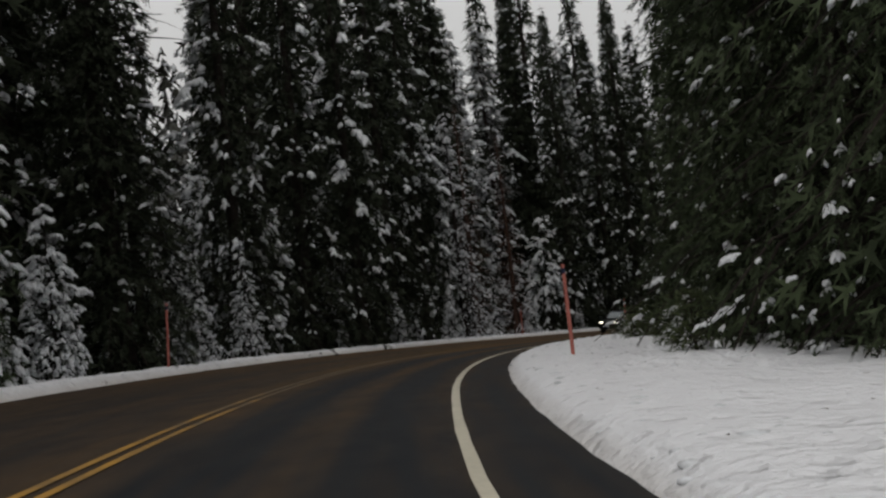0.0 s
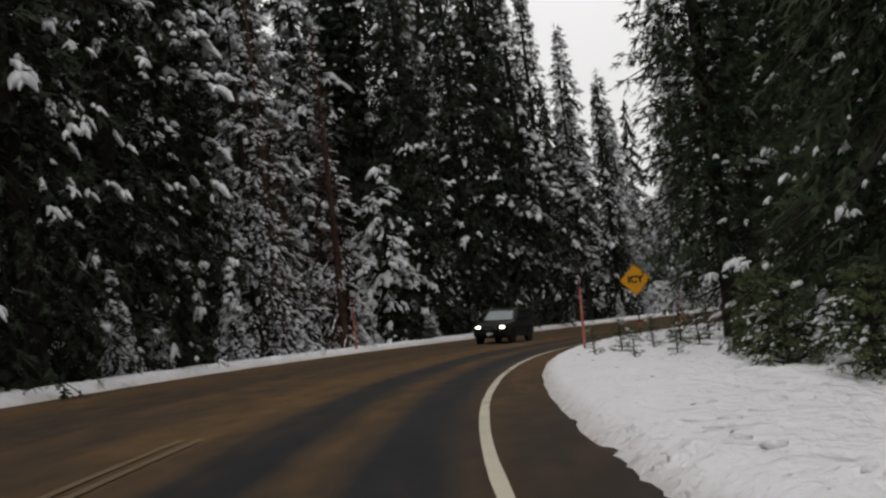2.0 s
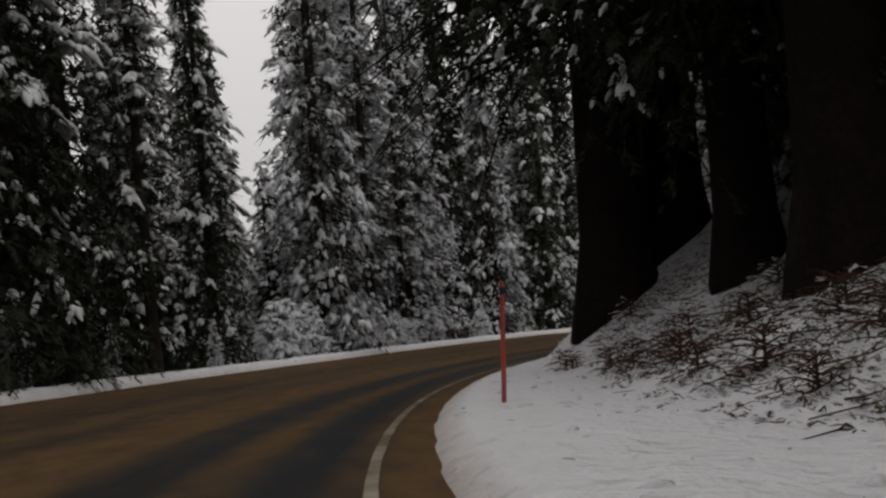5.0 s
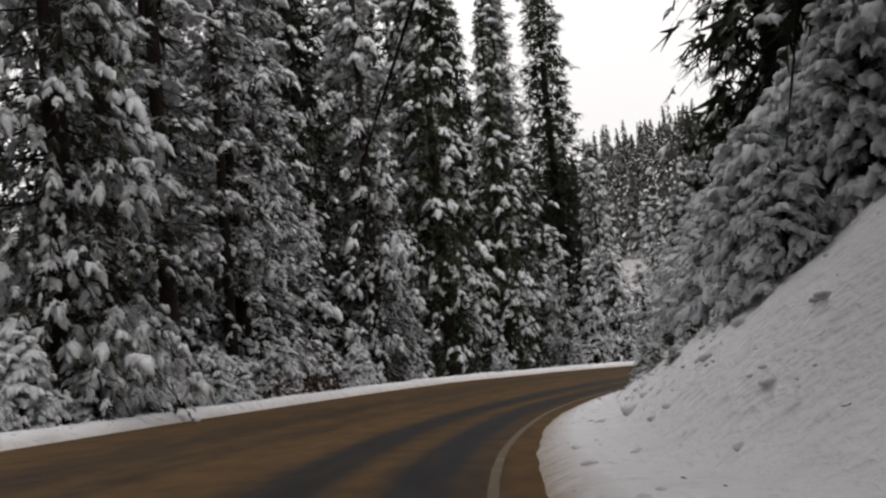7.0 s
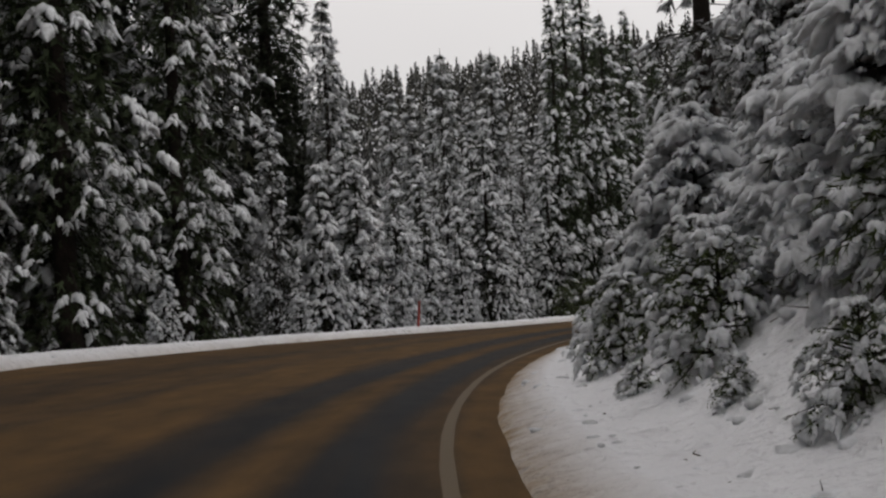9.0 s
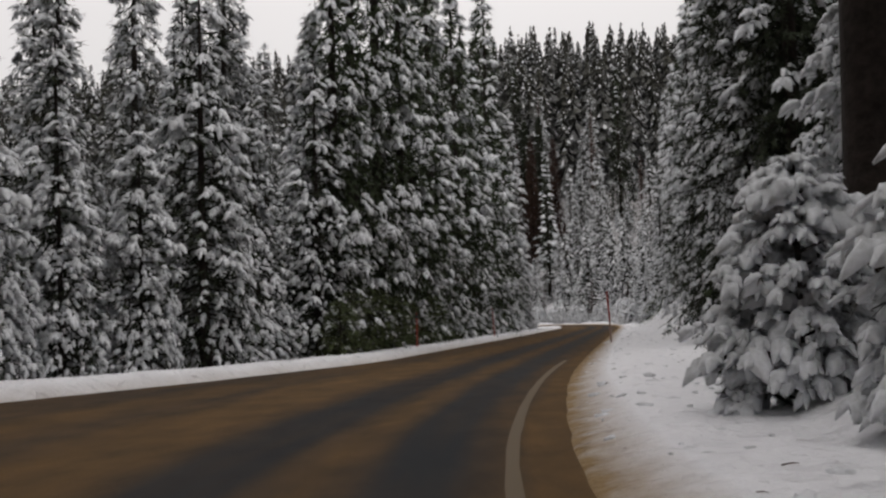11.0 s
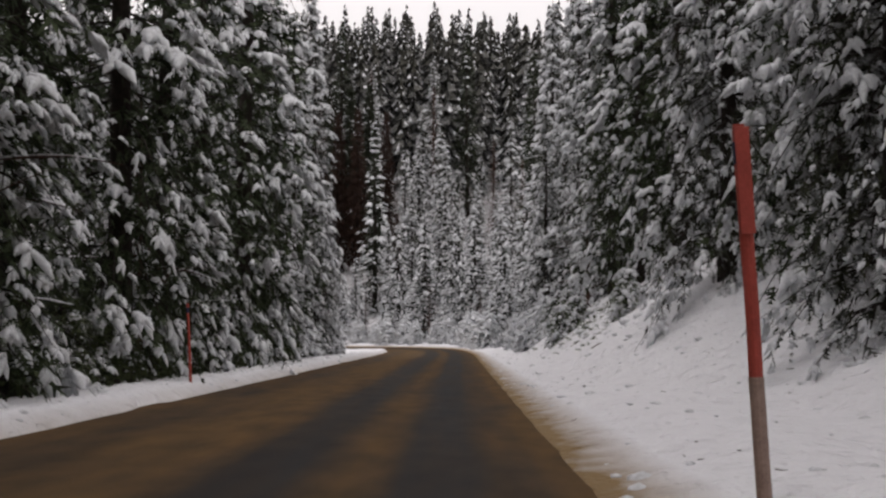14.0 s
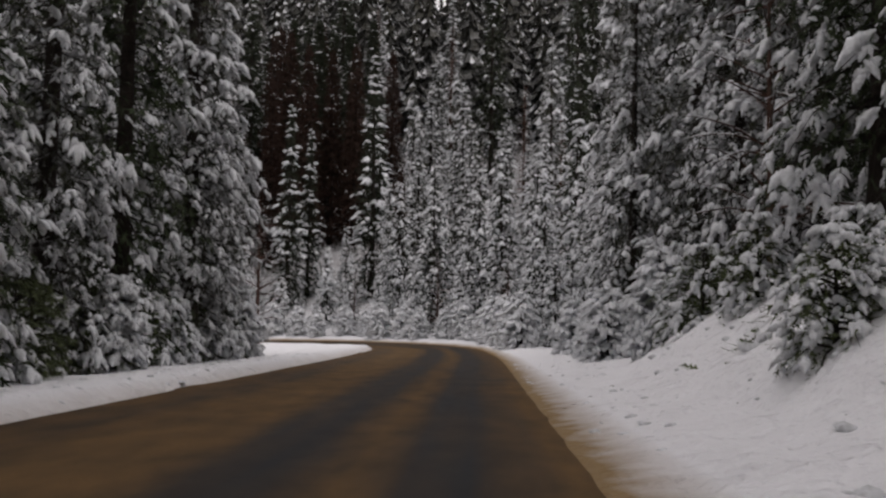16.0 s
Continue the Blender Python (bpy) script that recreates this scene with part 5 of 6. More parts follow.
# ---------------------------------------------------------------- woods on the far hillside
def far_woods(name, spots, label, seed=3):
    """Many slender distant firs as one mesh: tiers of dark boughs with snow lying on them."""
    rng = np.random.default_rng(seed)
    dark, white = [], []
    for x, y, z, hgt, rad in spots:
        tiers, snowy = 22, rng.uniform(0.15, 0.8)
        zn = np.clip(np.repeat(np.linspace(0.03, 0.96, tiers), 5) + rng.normal(0, 0.018, tiers * 5), 0.01, 0.98)
        n = len(zn)
        az = np.tile(np.arange(5) * 1.2566, tiers) + np.repeat(rng.uniform(0, 6.28, tiers), 5) + rng.normal(0, 0.2, n)
        ln = rad * (1 - zn) ** 0.75 * rng.uniform(0.55, 1.25, n) + 0.12
        o = np.stack([np.cos(az), np.sin(az), 0 * az], 1)
        sd = np.stack([-o[:, 1], o[:, 0], 0 * az], 1)
        c = np.stack([0 * az + x, 0 * az + y, z + zn * hgt], 1)
        tip = c + o * ln[:, None] - UP * (0.75 * ln)[:, None]
        w = (0.34 * ln + 0.22)[:, None]
        dark.append(np.stack([c + UP * 0.5, tip + sd * w, tip - sd * w - UP * 0.3], 1).reshape(-1, 3))
        k = rng.random(n) < snowy
        q = rng.uniform(0.45, 0.8, n)[:, None]
        mid = c * (1 - q) + tip * q + UP * 0.30
        w2 = w * rng.uniform(0.2, 0.65, (n, 1))
        end = mid + o * (0.35 * ln)[:, None] - UP * (0.42 * ln)[:, None]
        white.append(np.stack([mid + UP * 0.1, end + sd * w2, end - UP * 0.25, end - sd * w2], 1)[k].reshape(-1, 3))
    dark, white = np.concatenate(dark), np.concatenate(white)
    wood = new(name)
    tagged(part("boughs", mesh_of("boughs", dark, np.arange(len(dark)).reshape(-1, 3), NEEDLES_FAR), None, wood), kind="stuff")
    tagged(part("snow_load", mesh_of("snow_load", white, np.arange(len(white)).reshape(-1, 4), SNOW_TREE), None, wood, "snow on the distant boughs"), kind="stuff")
    return tagged(wood, label, "forest", kind="stuff")


spots = []
rng = np.random.default_rng(9)
for gx_ in np.arange(264, 460, 6.4):
    for gy_ in np.arange(40, 300, 6.4):
        x, y = gx_ + rng.uniform(-2.2, 2.2), gy_ + rng.uniform(-2.2, 2.2)
        d = math.sqrt(((LINE - (x, y)) ** 2).sum(1).min())
        off = abs(math.atan2(y - 118, x - 95))
        if d < 13 or off > 0.75 or (x > 330 and rng.random() < 0.3):
            continue
        spots.append((x, y, rng.uniform(14, 27), rng.uniform(2.8, 4.4)))
sz = ground_z([p[0] for p in spots], [p[1] for p in spots])
spots = [(p[0], p[1], float(z) - 0.3, p[2], p[3]) for p, z in zip(spots, sz)]
far_woods("hillside_woods", spots, "dense snowy fir wood covering the distant hillside")
spots = []
for gx_ in np.arange(-110, 150, 6.6):
    for gy_ in np.arange(40, 262, 6.6):
        x, y = gx_ + rng.uniform(-2.4, 2.4), gy_ + rng.uniform(-2.4, 2.4)
        i = ((LINE - (x, y)) ** 2).sum(1).argmin()
        u = float((np.array((x, y)) - LINE[i]) @ SIDE[i])
        if not -95 < u < -40 or ST[i] > 205:
            continue
        spots.append((x, y, rng.uniform(28, 38) if ST[i] < 140 else rng.uniform(11, 19), rng.uniform(2.6, 4.2)))
sz = ground_z([p[0] for p in spots], [p[1] for p in spots])
far_woods("valley_woods", [(p[0], p[1], float(z) - 0.3, p[2], p[3]) for p, z in zip(spots, sz)], "dark fir wood in the valley beyond the road", 5)


# ---------------------------------------------------------------- small shapes
def tube(bm, points, radii, seg=8):
    """A round tube through points."""
    rings = []
    for i, (p, r) in enumerate(zip(points, radii)):
        p = Vector(p)
        t = (Vector(points[min(i + 1, len(points) - 1)]) - Vector(points[max(i - 1, 0)])).normalized()
        a = t.orthogonal().normalized()
        b = t.cross(a)
        rings.append([bm.verts.new(p + (a * math.cos(k * 6.2832 / seg) + b * math.sin(k * 6.2832 / seg)) * r) for k in range(seg)])
    for lo, hi in zip(rings, rings[1:]):
        for k in range(seg):
            bm.faces.new((lo[k], lo[(k + 1) % seg], hi[(k + 1) % seg], hi[k]))
    bm.faces.new(rings[0][::-1])
    bm.faces.new(rings[-1])
    return bm


def box(bm, x0, y0, z0, x1, y1, z1, bevel=0.0):
    """A block, its edges rounded."""
    made = bmesh.ops.create_cube(bm, size=1.0, matrix=Matrix.LocRotScale(((x0 + x1) / 2, (y0 + y1) / 2, (z0 + z1) / 2), None, (x1 - x0, y1 - y0, z1 - z0)))
    if bevel:
        edges = list({e for v in made["verts"] for e in v.link_edges})
        bmesh.ops.bevel(bm, geom=edges, offset=bevel, segments=2, affect="EDGES", profile=0.6)
    return bm


def profile_body(bm, outline, width_of, bevel=0.0):
    """A car body: an outline in (y, z) spread to half-widths given by width_of(y, z), with a crease half way."""
    n = len(outline)
    rows = []
    for k in (-1.0, -0.82, 0.82, 1.0):
        row = []
        for y, z in outline:
            w = width_of(y, z)
            inset = 0.05 if abs(k) == 1.0 else 0.0
            cy, cz = sum(o[0] for o in outline) / n, sum(o[1] for o in outline) / n
            row.append(bm.verts.new((w * k, y + (cy - y) * inset, z + (cz - z) * inset)))
        rows.append(row)
    for a, b in zip(rows, rows[1:]):
        for i in range(n):
            j = (i + 1) % n
            bm.faces.new((a[i], a[j], b[j], b[i]))
    bm.faces.new(rows[0][::-1])
    bm.faces.new(rows[-1])
    bmesh.ops.recalc_face_normals(bm, faces=bm.faces)
    return bm


# ---------------------------------------------------------------- snow stakes along the verge
RED_PAINT = material("red_stake_paint", (0.42, 0.075, 0.055), 0.55, vary=0.3, scale=6, fine=60, bump=0.15, depth=0.003)
PINK_PAINT = material("faded_stake_paint", (0.46, 0.15, 0.12), 0.6, vary=0.3, scale=5, fine=50, bump=0.15, depth=0.003)
BAND = material("stake_band", (0.02, 0.025, 0.06), 0.4, vary=0.2, bump=0)
PALE = material("bare_wood_stake", (0.34, 0.24, 0.20), 0.7, vary=0.3, scale=8, fine=70, bump=0.2, depth=0.003)


def stake(s, u, height, paint, label, lean=(0, 0), band=True, bare=0.0, plate=False, radius=0.04):
    x, y, _ = on_road(s, u)
    z = float(ground_z(x, y)[0])
    ob = new("snow_stake")
    bm = bmesh.new()
    r = radius
    tube(bm, [(0, 0, -0.5), (0, 0, bare), (0.004, 0, bare + 0.3), (0, 0.004, height - 0.04), (0, 0, height)], [r, r, r, r * 0.97, r * 0.8], 12)
    part("pole", bm, paint, ob)
    if bare:
        bm = bmesh.new()
        tube(bm, [(0, 0, -0.45), (0, 0, bare)], [r + 0.003, r + 0.003], 12)
        part("lower_pole", bm, PALE, ob, "worn pale lower part of the pole")
    if band:
        bm = bmesh.new()
        tube(bm, [(0, 0, height - 0.20), (0, 0, height - 0.09)], [r + 0.003, r + 0.003], 12)
        part("band", bm, BAND, ob, "dark blue band near the top")
    if plate:
        bm = bmesh.new()
        box(bm, -0.036, -r - 0.014, height - 0.55, 0.036, -r - 0.002, height - 0.02, 0.004)
        part("reflector", bm, RED_PAINT, ob, "red reflector plate")
    ob.matrix_basis = pose(float(x), float(y), z, lean[0], lean[1], float(np.degrees(np.interp(s, ST, _hd))))
    return tagged(ob, label, "snow stake", group="snow stakes")


stake(20.5, 2.45, 1.95, PINK_PAINT, "faded red snow stake leaning in the verge", (0, 0.0), radius=0.042)
stake(30.1, -10.3, 2.05, PINK_PAINT, "faded red snow stake in the snow ridge", (0, 4.0))
stake(57.8, 1.57, 1.98, PINK_PAINT, "faded red snow stake with a dark band", (0, 1.8))
stake(70.6, -10.2, 2.1, PINK_PAINT, "faded red snow stake in the snow ridge", (0, 1))
stake(86.3, 1.7, 1.95, RED_PAINT, "red snow stake standing in the verge", (0, 3.6))
stake(186.2, 0.97, 2.1, RED_PAINT, "red snow stake with a worn pale foot", (0, -3.0), bare=0.85, plate=True, radius=0.034)
stake(180.6, -6.0, 1.25, RED_PAINT, "short red snow stake beside snowy boughs", (0, 1.0), radius=0.026)
stake(159.4, -8.3, 1.1, RED_PAINT, "leaning short red stake under snowy firs", (0, 7.0), band=False, radius=0.05)
stake(201.3, -6.0, 1.62, RED_PAINT, "thin red snow stake in the snow ridge", (0, -3.0), radius=0.028)

# ---------------------------------------------------------------- warning sign
YELLOW = material("sign_yellow", (0.754, 0.351, 0.012), 0.45, vary=0.08, scale=3, fine=30, bump=0.05, depth=0.002, spec=0.4)
BLACK = material("sign_black", (0.012, 0.011, 0.010), 0.5, vary=0.2, bump=0)
STEEL = material("post_steel", (0.05, 0.045, 0.04), 0.6, 0.5, vary=0.3, scale=5, fine=50, bump=0.2, depth=0.004)


def warning_sign(s, u, side, centre, turn):
    x, y, _ = on_road(s, u)
    z = float(ground_z(x, y)[0])
    ob = new("warning_sign")
    h = side / math.sqrt(2)

    def diamond(size, y0, y1, round_by):
        bm = bmesh.new()
        box(bm, -size / 2, y0, -size / 2, size / 2, y1, size / 2)
        vertical = [e for e in bm.edges if abs(e.verts[0].co.y - e.verts[1].co.y) > 1e-5]
        bmesh.ops.bevel(bm, geom=vertical, offset=round_by, segments=4, affect="EDGES", profile=0.5)
        bmesh.ops.rotate(bm, verts=bm.verts, cent=(0, 0, 0), matrix=Matrix.Rotation(radians(45), 3, "Y"))
        bmesh.ops.translate(bm, verts=bm.verts, vec=(0, 0, centre))
        return bm

    panel = part("panel", diamond(side, -0.010, 0.0, 0.045), YELLOW, ob, "yellow diamond panel")
    # black border: a thin frame let onto the panel
    bm = bmesh.new()
    outer, inner, yy = h - 0.016, h - 0.042, -0.0125
    ring = []
    for r in (outer, inner):
        row = []
        for k in range(4):
            for q in (-0.05, 0.05):
                a = k * math.pi / 2
                c, d = math.cos(a), math.sin(a)
                row.append(bm.verts.new((c * (r - abs(q)) - d * q, yy, d * (r - abs(q)) + c * q + centre)))
        ring.append(row)
    for k in range(8):
        bm.faces.new((ring[0][k], ring[0][(k + 1) % 8], ring[1][(k + 1) % 8], ring[1][k]))
    done = bmesh.ops.extrude_face_region(bm, geom=bm.faces[:])
    bmesh.ops.translate(bm, verts=[v for v in done["geom"] if isinstance(v, bmesh.types.BMVert)], vec=(0, 0.0025, 0))
    bmesh.ops.recalc_face_normals(bm, faces=bm.faces)
    part("border", bm, BLACK, panel, "black border")
    text = bpy.data.curves.new("lettering", "FONT")
    text.body, text.align_x, text.align_y, text.size, text.extrude, text.offset = "ICY", "CENTER", "CENTER", side * 0.41, 0.002, 0.019
    tmp = new("lettering", text)
    me = bpy.data.meshes.new_from_object(tmp.evaluated_get(bpy.context.evaluated_depsgraph_get()))
    bpy.data.objects.remove(tmp)
    me.transform(pose(0, -0.013, centre + 0.005, 90, 0, 0) @ Matrix.Diagonal((1.05, 1, 1, 1)))
    me.materials.clear()
    me.materials.append(BLACK)
    part("lettering", me, None, panel, "black letters reading ICY")
    # square post with a red reflective sleeve near its foot
    bm = bmesh.new()
    box(bm, -0.024, 0.002, -0.5, 0.024, 0.05, centre + h * 0.55, 0.006)
    post = part("post", bm, STEEL, ob, "dark steel post")
    bm = bmesh.new()
    box(bm, -0.028, -0.002, 0.38, 0.028, 0.054, 0.57, 0.004)
    part("sleeve", bm, RED_PAINT, post, "red reflective sleeve")
    for dz in (-0.25, 0.25):
        bm = bmesh.new()
        tube(bm, [(0, -0.011, centre + dz), (0, -0.018, centre + dz)], [0.014, 0.011], 8)
        part("bolt", bm, STEEL, panel)
    ob.matrix_basis = pose(float(x), float(y), z, 0, 1.2, turn)
    return tagged(ob, "yellow diamond warning sign reading ICY on a steel post", "road sign")


warning_sign(72.3, 2.32, 1.0, 2.42, -36)

# ---------------------------------------------------------------- the dark car in the other lane
CAR_PAINT = material("black_car_paint", (0.003, 0.003, 0.0035), 0.4, 0.0, vary=0.3, scale=2, fine=20, bump=0.03, depth=0.002, spec=0.2)
TRIM = material("black_plastic", (0.012, 0.012, 0.012), 0.7, vary=0.2, bump=0.1, depth=0.002)
TYRE = material("tyre_rubber", (0.014, 0.013, 0.012), 0.85, vary=0.3, scale=6, bump=0.3, depth=0.005)
ALLOY = material("alloy", (0.30, 0.30, 0.31), 0.35, 0.9, vary=0.15, bump=0.05)
WINDOW = material("tinted_glass", (0.010, 0.012, 0.013), 0.08, vary=0.05, bump=0, spec=0.6)
# windscreen: base colour paled to stand for the sky's reflection
SCREEN = material("sky_toned_glass", (0.10, 0.125, 0.135), 0.12, vary=0.1, bump=0, spec=0.9)
CHROME = material("chrome", (0.55, 0.55, 0.55), 0.2, 1.0, vary=0.1, bump=0)
AMBER = material("amber_lens", (0.55, 0.13, 0.01), 0.25, vary=0.1, bump=0, spec=0.6)
PLATE = material("plate_bars", (0.45, 0.46, 0.48), 0.5, vary=0.1, bump=0)


def lamp_glow(name, color, strength):
    m = bpy.data.materials.new(name)
    m.use_nodes = True
    b = m.node_tree.nodes["Principled BSDF"]
    b.inputs["Base Color"].default_value = (0.8, 0.8, 0.75, 1)
    b.inputs["Emission Color"].default_value = (*color, 1)
    b.inputs["Emission Strength"].default_value = strength
    b.inputs["Roughness"].default_value = 0.2
    return m


HEADLIGHT = lamp_glow("headlight_glow", (1.0, 0.90, 0.70), 7.0)


def car(s, u):
    """A dark sport utility car, nose towards -y."""
    ob = new("car")
    low = [(-2.28, 0.38), (-2.30, 0.62), (-2.26, 0.86), (-2.10, 0.98), (-1.30, 1.08), (-0.98, 1.10), (2.16, 1.12), (2.27, 1.02), (2.30, 0.70), (2.28, 0.40), (1.9, 0.30), (-1.9, 0.28)]

    def wide(y, z):
        nose = 0.10 * max(0, (-y - 1.7) / 0.6) ** 2
        return 0.92 - nose - 0.04 * max(0, z - 0.9) - 0.05 * max(0, y - 1.9)

    bm = profile_body(bmesh.new(), low, wide)
    bmesh.ops.bevel(bm, geom=[e for e in bm.edges if e.calc_face_angle(0) > 0.5], offset=0.035, segments=2, affect="EDGES", profile=0.6)
    body = part("body", bm, CAR_PAINT, ob)
    cab = [(-0.98, 1.09), (-0.36, 1.60), (-0.20, 1.665), (0.4, 1.70), (1.6, 1.68), (1.95, 1.62), (2.18, 1.10)]
    bm = profile_body(bmesh.new(), cab, lambda y, z: 0.86 - 0.22 * max(0, z - 1.1))
    bmesh.ops.bevel(bm, geom=[e for e in bm.edges if e.calc_face_angle(0) > 0.6], offset=0.03, segments=2, affect="EDGES", profile=0.6)
    cabin = part("cabin", bm, CAR_PAINT, ob)

    def pane(name, corners, mat, parent, label=""):
        bm = bmesh.new()
        f = bm.faces.new([bm.verts.new(c) for c in corners])
        bm.normal_update()
        out = bmesh.ops.extrude_face_region(bm, geom=[f])
        bmesh.ops.translate(bm, verts=[v for v in out["geom"] if isinstance(v, bmesh.types.BMVert)], vec=-f.normal * 0.02)
        bmesh.ops.recalc_face_normals(bm, faces=bm.faces)
        return part(name, bm, mat, parent, label)

    pane("windscreen", [(-0.74, -0.945, 1.135), (0.74, -0.945, 1.135), (0.62, -0.405, 1.585), (-0.62, -0.405, 1.585)], SCREEN, cabin, "windscreen with the sky's reflection put into its pale colour")
    for sgn in (-1, 1):
        for y0, y1, ya, yb in ((-0.72, 0.28, -0.28, 0.28), (0.36, 1.22, 0.36, 1.20), (1.30, 1.92, 1.28, 1.74)):
            pane("side_window", [(sgn * 0.866, y0, 1.16), (sgn * 0.866, y1, 1.16), (sgn * 0.775, yb, 1.58), (sgn * 0.775, ya, 1.58)][::sgn], WINDOW, cabin, "dark tinted side window")
        bm = bmesh.new()
        tube(bm, [(sgn * 0.66, -0.1, 1.70), (sgn * 0.66, 0.0, 1.745), (sgn * 0.66, 1.4, 1.745), (sgn * 0.66, 1.5, 1.69)], [0.018] * 4, 8)
        part("roof_rail", bm, CHROME, cabin, "bright roof rail")
        bm = box(bmesh.new(), sgn * 0.90 - 0.0, -0.78, 1.10, sgn * 1.10, -0.62, 1.26, 0.03) if sgn > 0 else box(bmesh.new(), -1.10, -0.78, 1.10, -0.90, -0.62, 1.26, 0.03)
        part("mirror", bm, CAR_PAINT, body, "black door mirror")
        bm = bmesh.new()
        bmesh.ops.create_uvsphere(bm, u_segments=16, v_segments=10, radius=1.0, matrix=Matrix.LocRotScale((sgn * 0.60, -2.21, 0.80), None, (0.15, 0.09, 0.085)))
        part("headlight", bm, HEADLIGHT, body, "lit warm white headlight")
        bm = bmesh.new()
        bmesh.ops.create_uvsphere(bm, u_segments=12, v_segments=8, radius=1.0, matrix=Matrix.LocRotScale((sgn * 0.775, -2.10, 0.79), None, (0.06, 0.10, 0.07)))
        part("indicator", bm, AMBER, body, "amber indicator lens")
        bm = box(bmesh.new(), min(sgn * 0.93, sgn * 0.905), -1.0, 0.72, max(sgn * 0.93, sgn * 0.905), 1.9, 0.80, 0.008)
        part("door_moulding", bm, TRIM, body)
        for y0 in (-0.1, 0.9):
            bm = box(bmesh.new(), min(sgn * 0.90, sgn * 0.925), y0, 0.98, max(sgn * 0.90, sgn * 0.925), y0 + 0.18, 1.01, 0.006)
            part("door_handle", bm, CHROME, body, "bright door handle")
        for y0 in (-1.42, 1.40):
            bm = bmesh.new()
            prof = [(0.20, 0.10), (0.33, 0.11), (0.355, 0.085), (0.36, 0.0), (0.355, -0.085), (0.33, -0.11), (0.20, -0.10)]
            rings = []
            for k in range(28):
                a = k * 6.2832 / 28
                rings.append([bm.verts.new((w, r * math.cos(a), r * math.sin(a))) for r, w in prof])
            for k in range(28):
                p, q = rings[k], rings[(k + 1) % 28]
                for i in range(len(prof)):
                    j = (i + 1) % len(prof)
                    bm.faces.new((p[i], p[j], q[j], q[i]))
            bmesh.ops.recalc_face_normals(bm, faces=bm.faces)
            wheel = part("wheel", bm, TYRE, ob, "black rubber tyre")
            wheel.location = (sgn * 0.80, y0, 0.36)
            bm = bmesh.new()
            tube(bm, [(sgn * -0.02, 0, 0), (sgn * 0.07, 0, 0)], [0.07, 0.06], 14)
            for k in range(5):
                a = k * 6.2832 / 5
                tube(bm, [(sgn * 0.06, 0, 0), (sgn * 0.075, 0.21 * math.cos(a), 0.21 * math.sin(a))], [0.035, 0.028], 6)
            part("rim", bm, ALLOY, wheel, "grey alloy rim")
            bm = bmesh.new()
            tube(bm, [(sgn * (0.80 - 0.02), y0 - 0.001, 0.36), (sgn * (0.80 + 0.105), y0, 0.36)], [0.43, 0.43], 28)
            part("wheel_arch", bm, TRIM, body)
    bm = box(bmesh.new(), -0.40, -2.315, 0.66, 0.40, -2.24, 0.88, 0.02)
    grille = part("grille", bm, TRIM, body, "black grille")
    for k in range(3):
        part("grille_bar", box(bmesh.new(), -0.38, -2.325, 0.70 + 0.065 * k, 0.38, -2.305, 0.72 + 0.065 * k, 0.004), CHROME, grille)
    part("bumper", box(bmesh.new(), -0.82, -2.36, 0.36, 0.82, -2.16, 0.58, 0.05), CAR_PAINT, body)
    part("number_plate", box(bmesh.new(), -0.16, -2.372, 0.43, 0.16, -2.355, 0.56, 0.004), PLATE, body, "pale plate with plain bars")
    x, y, z = on_road(s, u)
    turn = float(np.degrees(np.interp(s, ST, _hd)))
    slope = math.degrees(math.atan((np.interp(s + 1, ST, ROADZ) - np.interp(s - 1, ST, ROADZ)) / 2))
    ob.matrix_basis = pose(float(x), float(y), float(z), 0, 0, turn) @ pose(0, 0, 0, slope, math.degrees(math.atan(0.051)), 0)
    return tagged(ob, "black sport utility car with lit headlights on the road", "car")


car(77.3, -5.35)


# ---------------------------------------------------------------- rocks, brushwood and litter
ROCK = material("dark_rock", (0.055, 0.052, 0.048), 0.85, vary=0.5, scale=1.8, fine=14, bump=0.9, depth=0.05)
TWIG = material("brushwood", (0.060, 0.042, 0.030), 0.9, vary=0.5, scale=2, fine=20, bump=0.2, depth=0.01, island=True)


def boulder(s, u, size, seed, tall=1.0):
    """A dark angular rock with a cap of snow."""
    ob = new("boulder")
    for name, mat, grow, cut in (("rock", ROCK, 1.0, -9), ("snow_cap", SNOW_TREE, 1.06, 0.15)):
        bm = bmesh.new()
        bmesh.ops.create_icosphere(bm, subdivisions=3, radius=1.0)
        for v in bm.verts:
            k = 1 + 0.28 * noise.noise(v.co * 1.3 + Vector((seed, 0, 0))) + 0.10 * noise.noise(v.co * 3.7 + Vector((0, seed, 0)))
            v.co = Vector((v.co.x * 1.15, v.co.y * 0.9, v.co.z * 0.72 * tall)) * (k * grow * size)
        if name == "snow_cap":
            bmesh.ops.delete(bm, geom=[v for v in bm.verts if v.co.z < size * tall * (0.34 + 0.45 * noise.noise(v.co * (2.0 / size) + Vector((seed, seed, 0))))], context="VERTS")
        for f in bm.faces:
            f.smooth = True
        part(name, bm, mat, ob, "snow lying on the rock" if name == "snow_cap" else "")
    x, y, _ = on_road(s, u)
    ob.matrix_basis = pose(float(x), float(y), float(ground_z(x, y)[0]) - 0.4 * size, 0, 0, seed * 77)
    return tagged(ob, "dark rock jutting from the bank under snow", "rock", group="rocks on the bank")


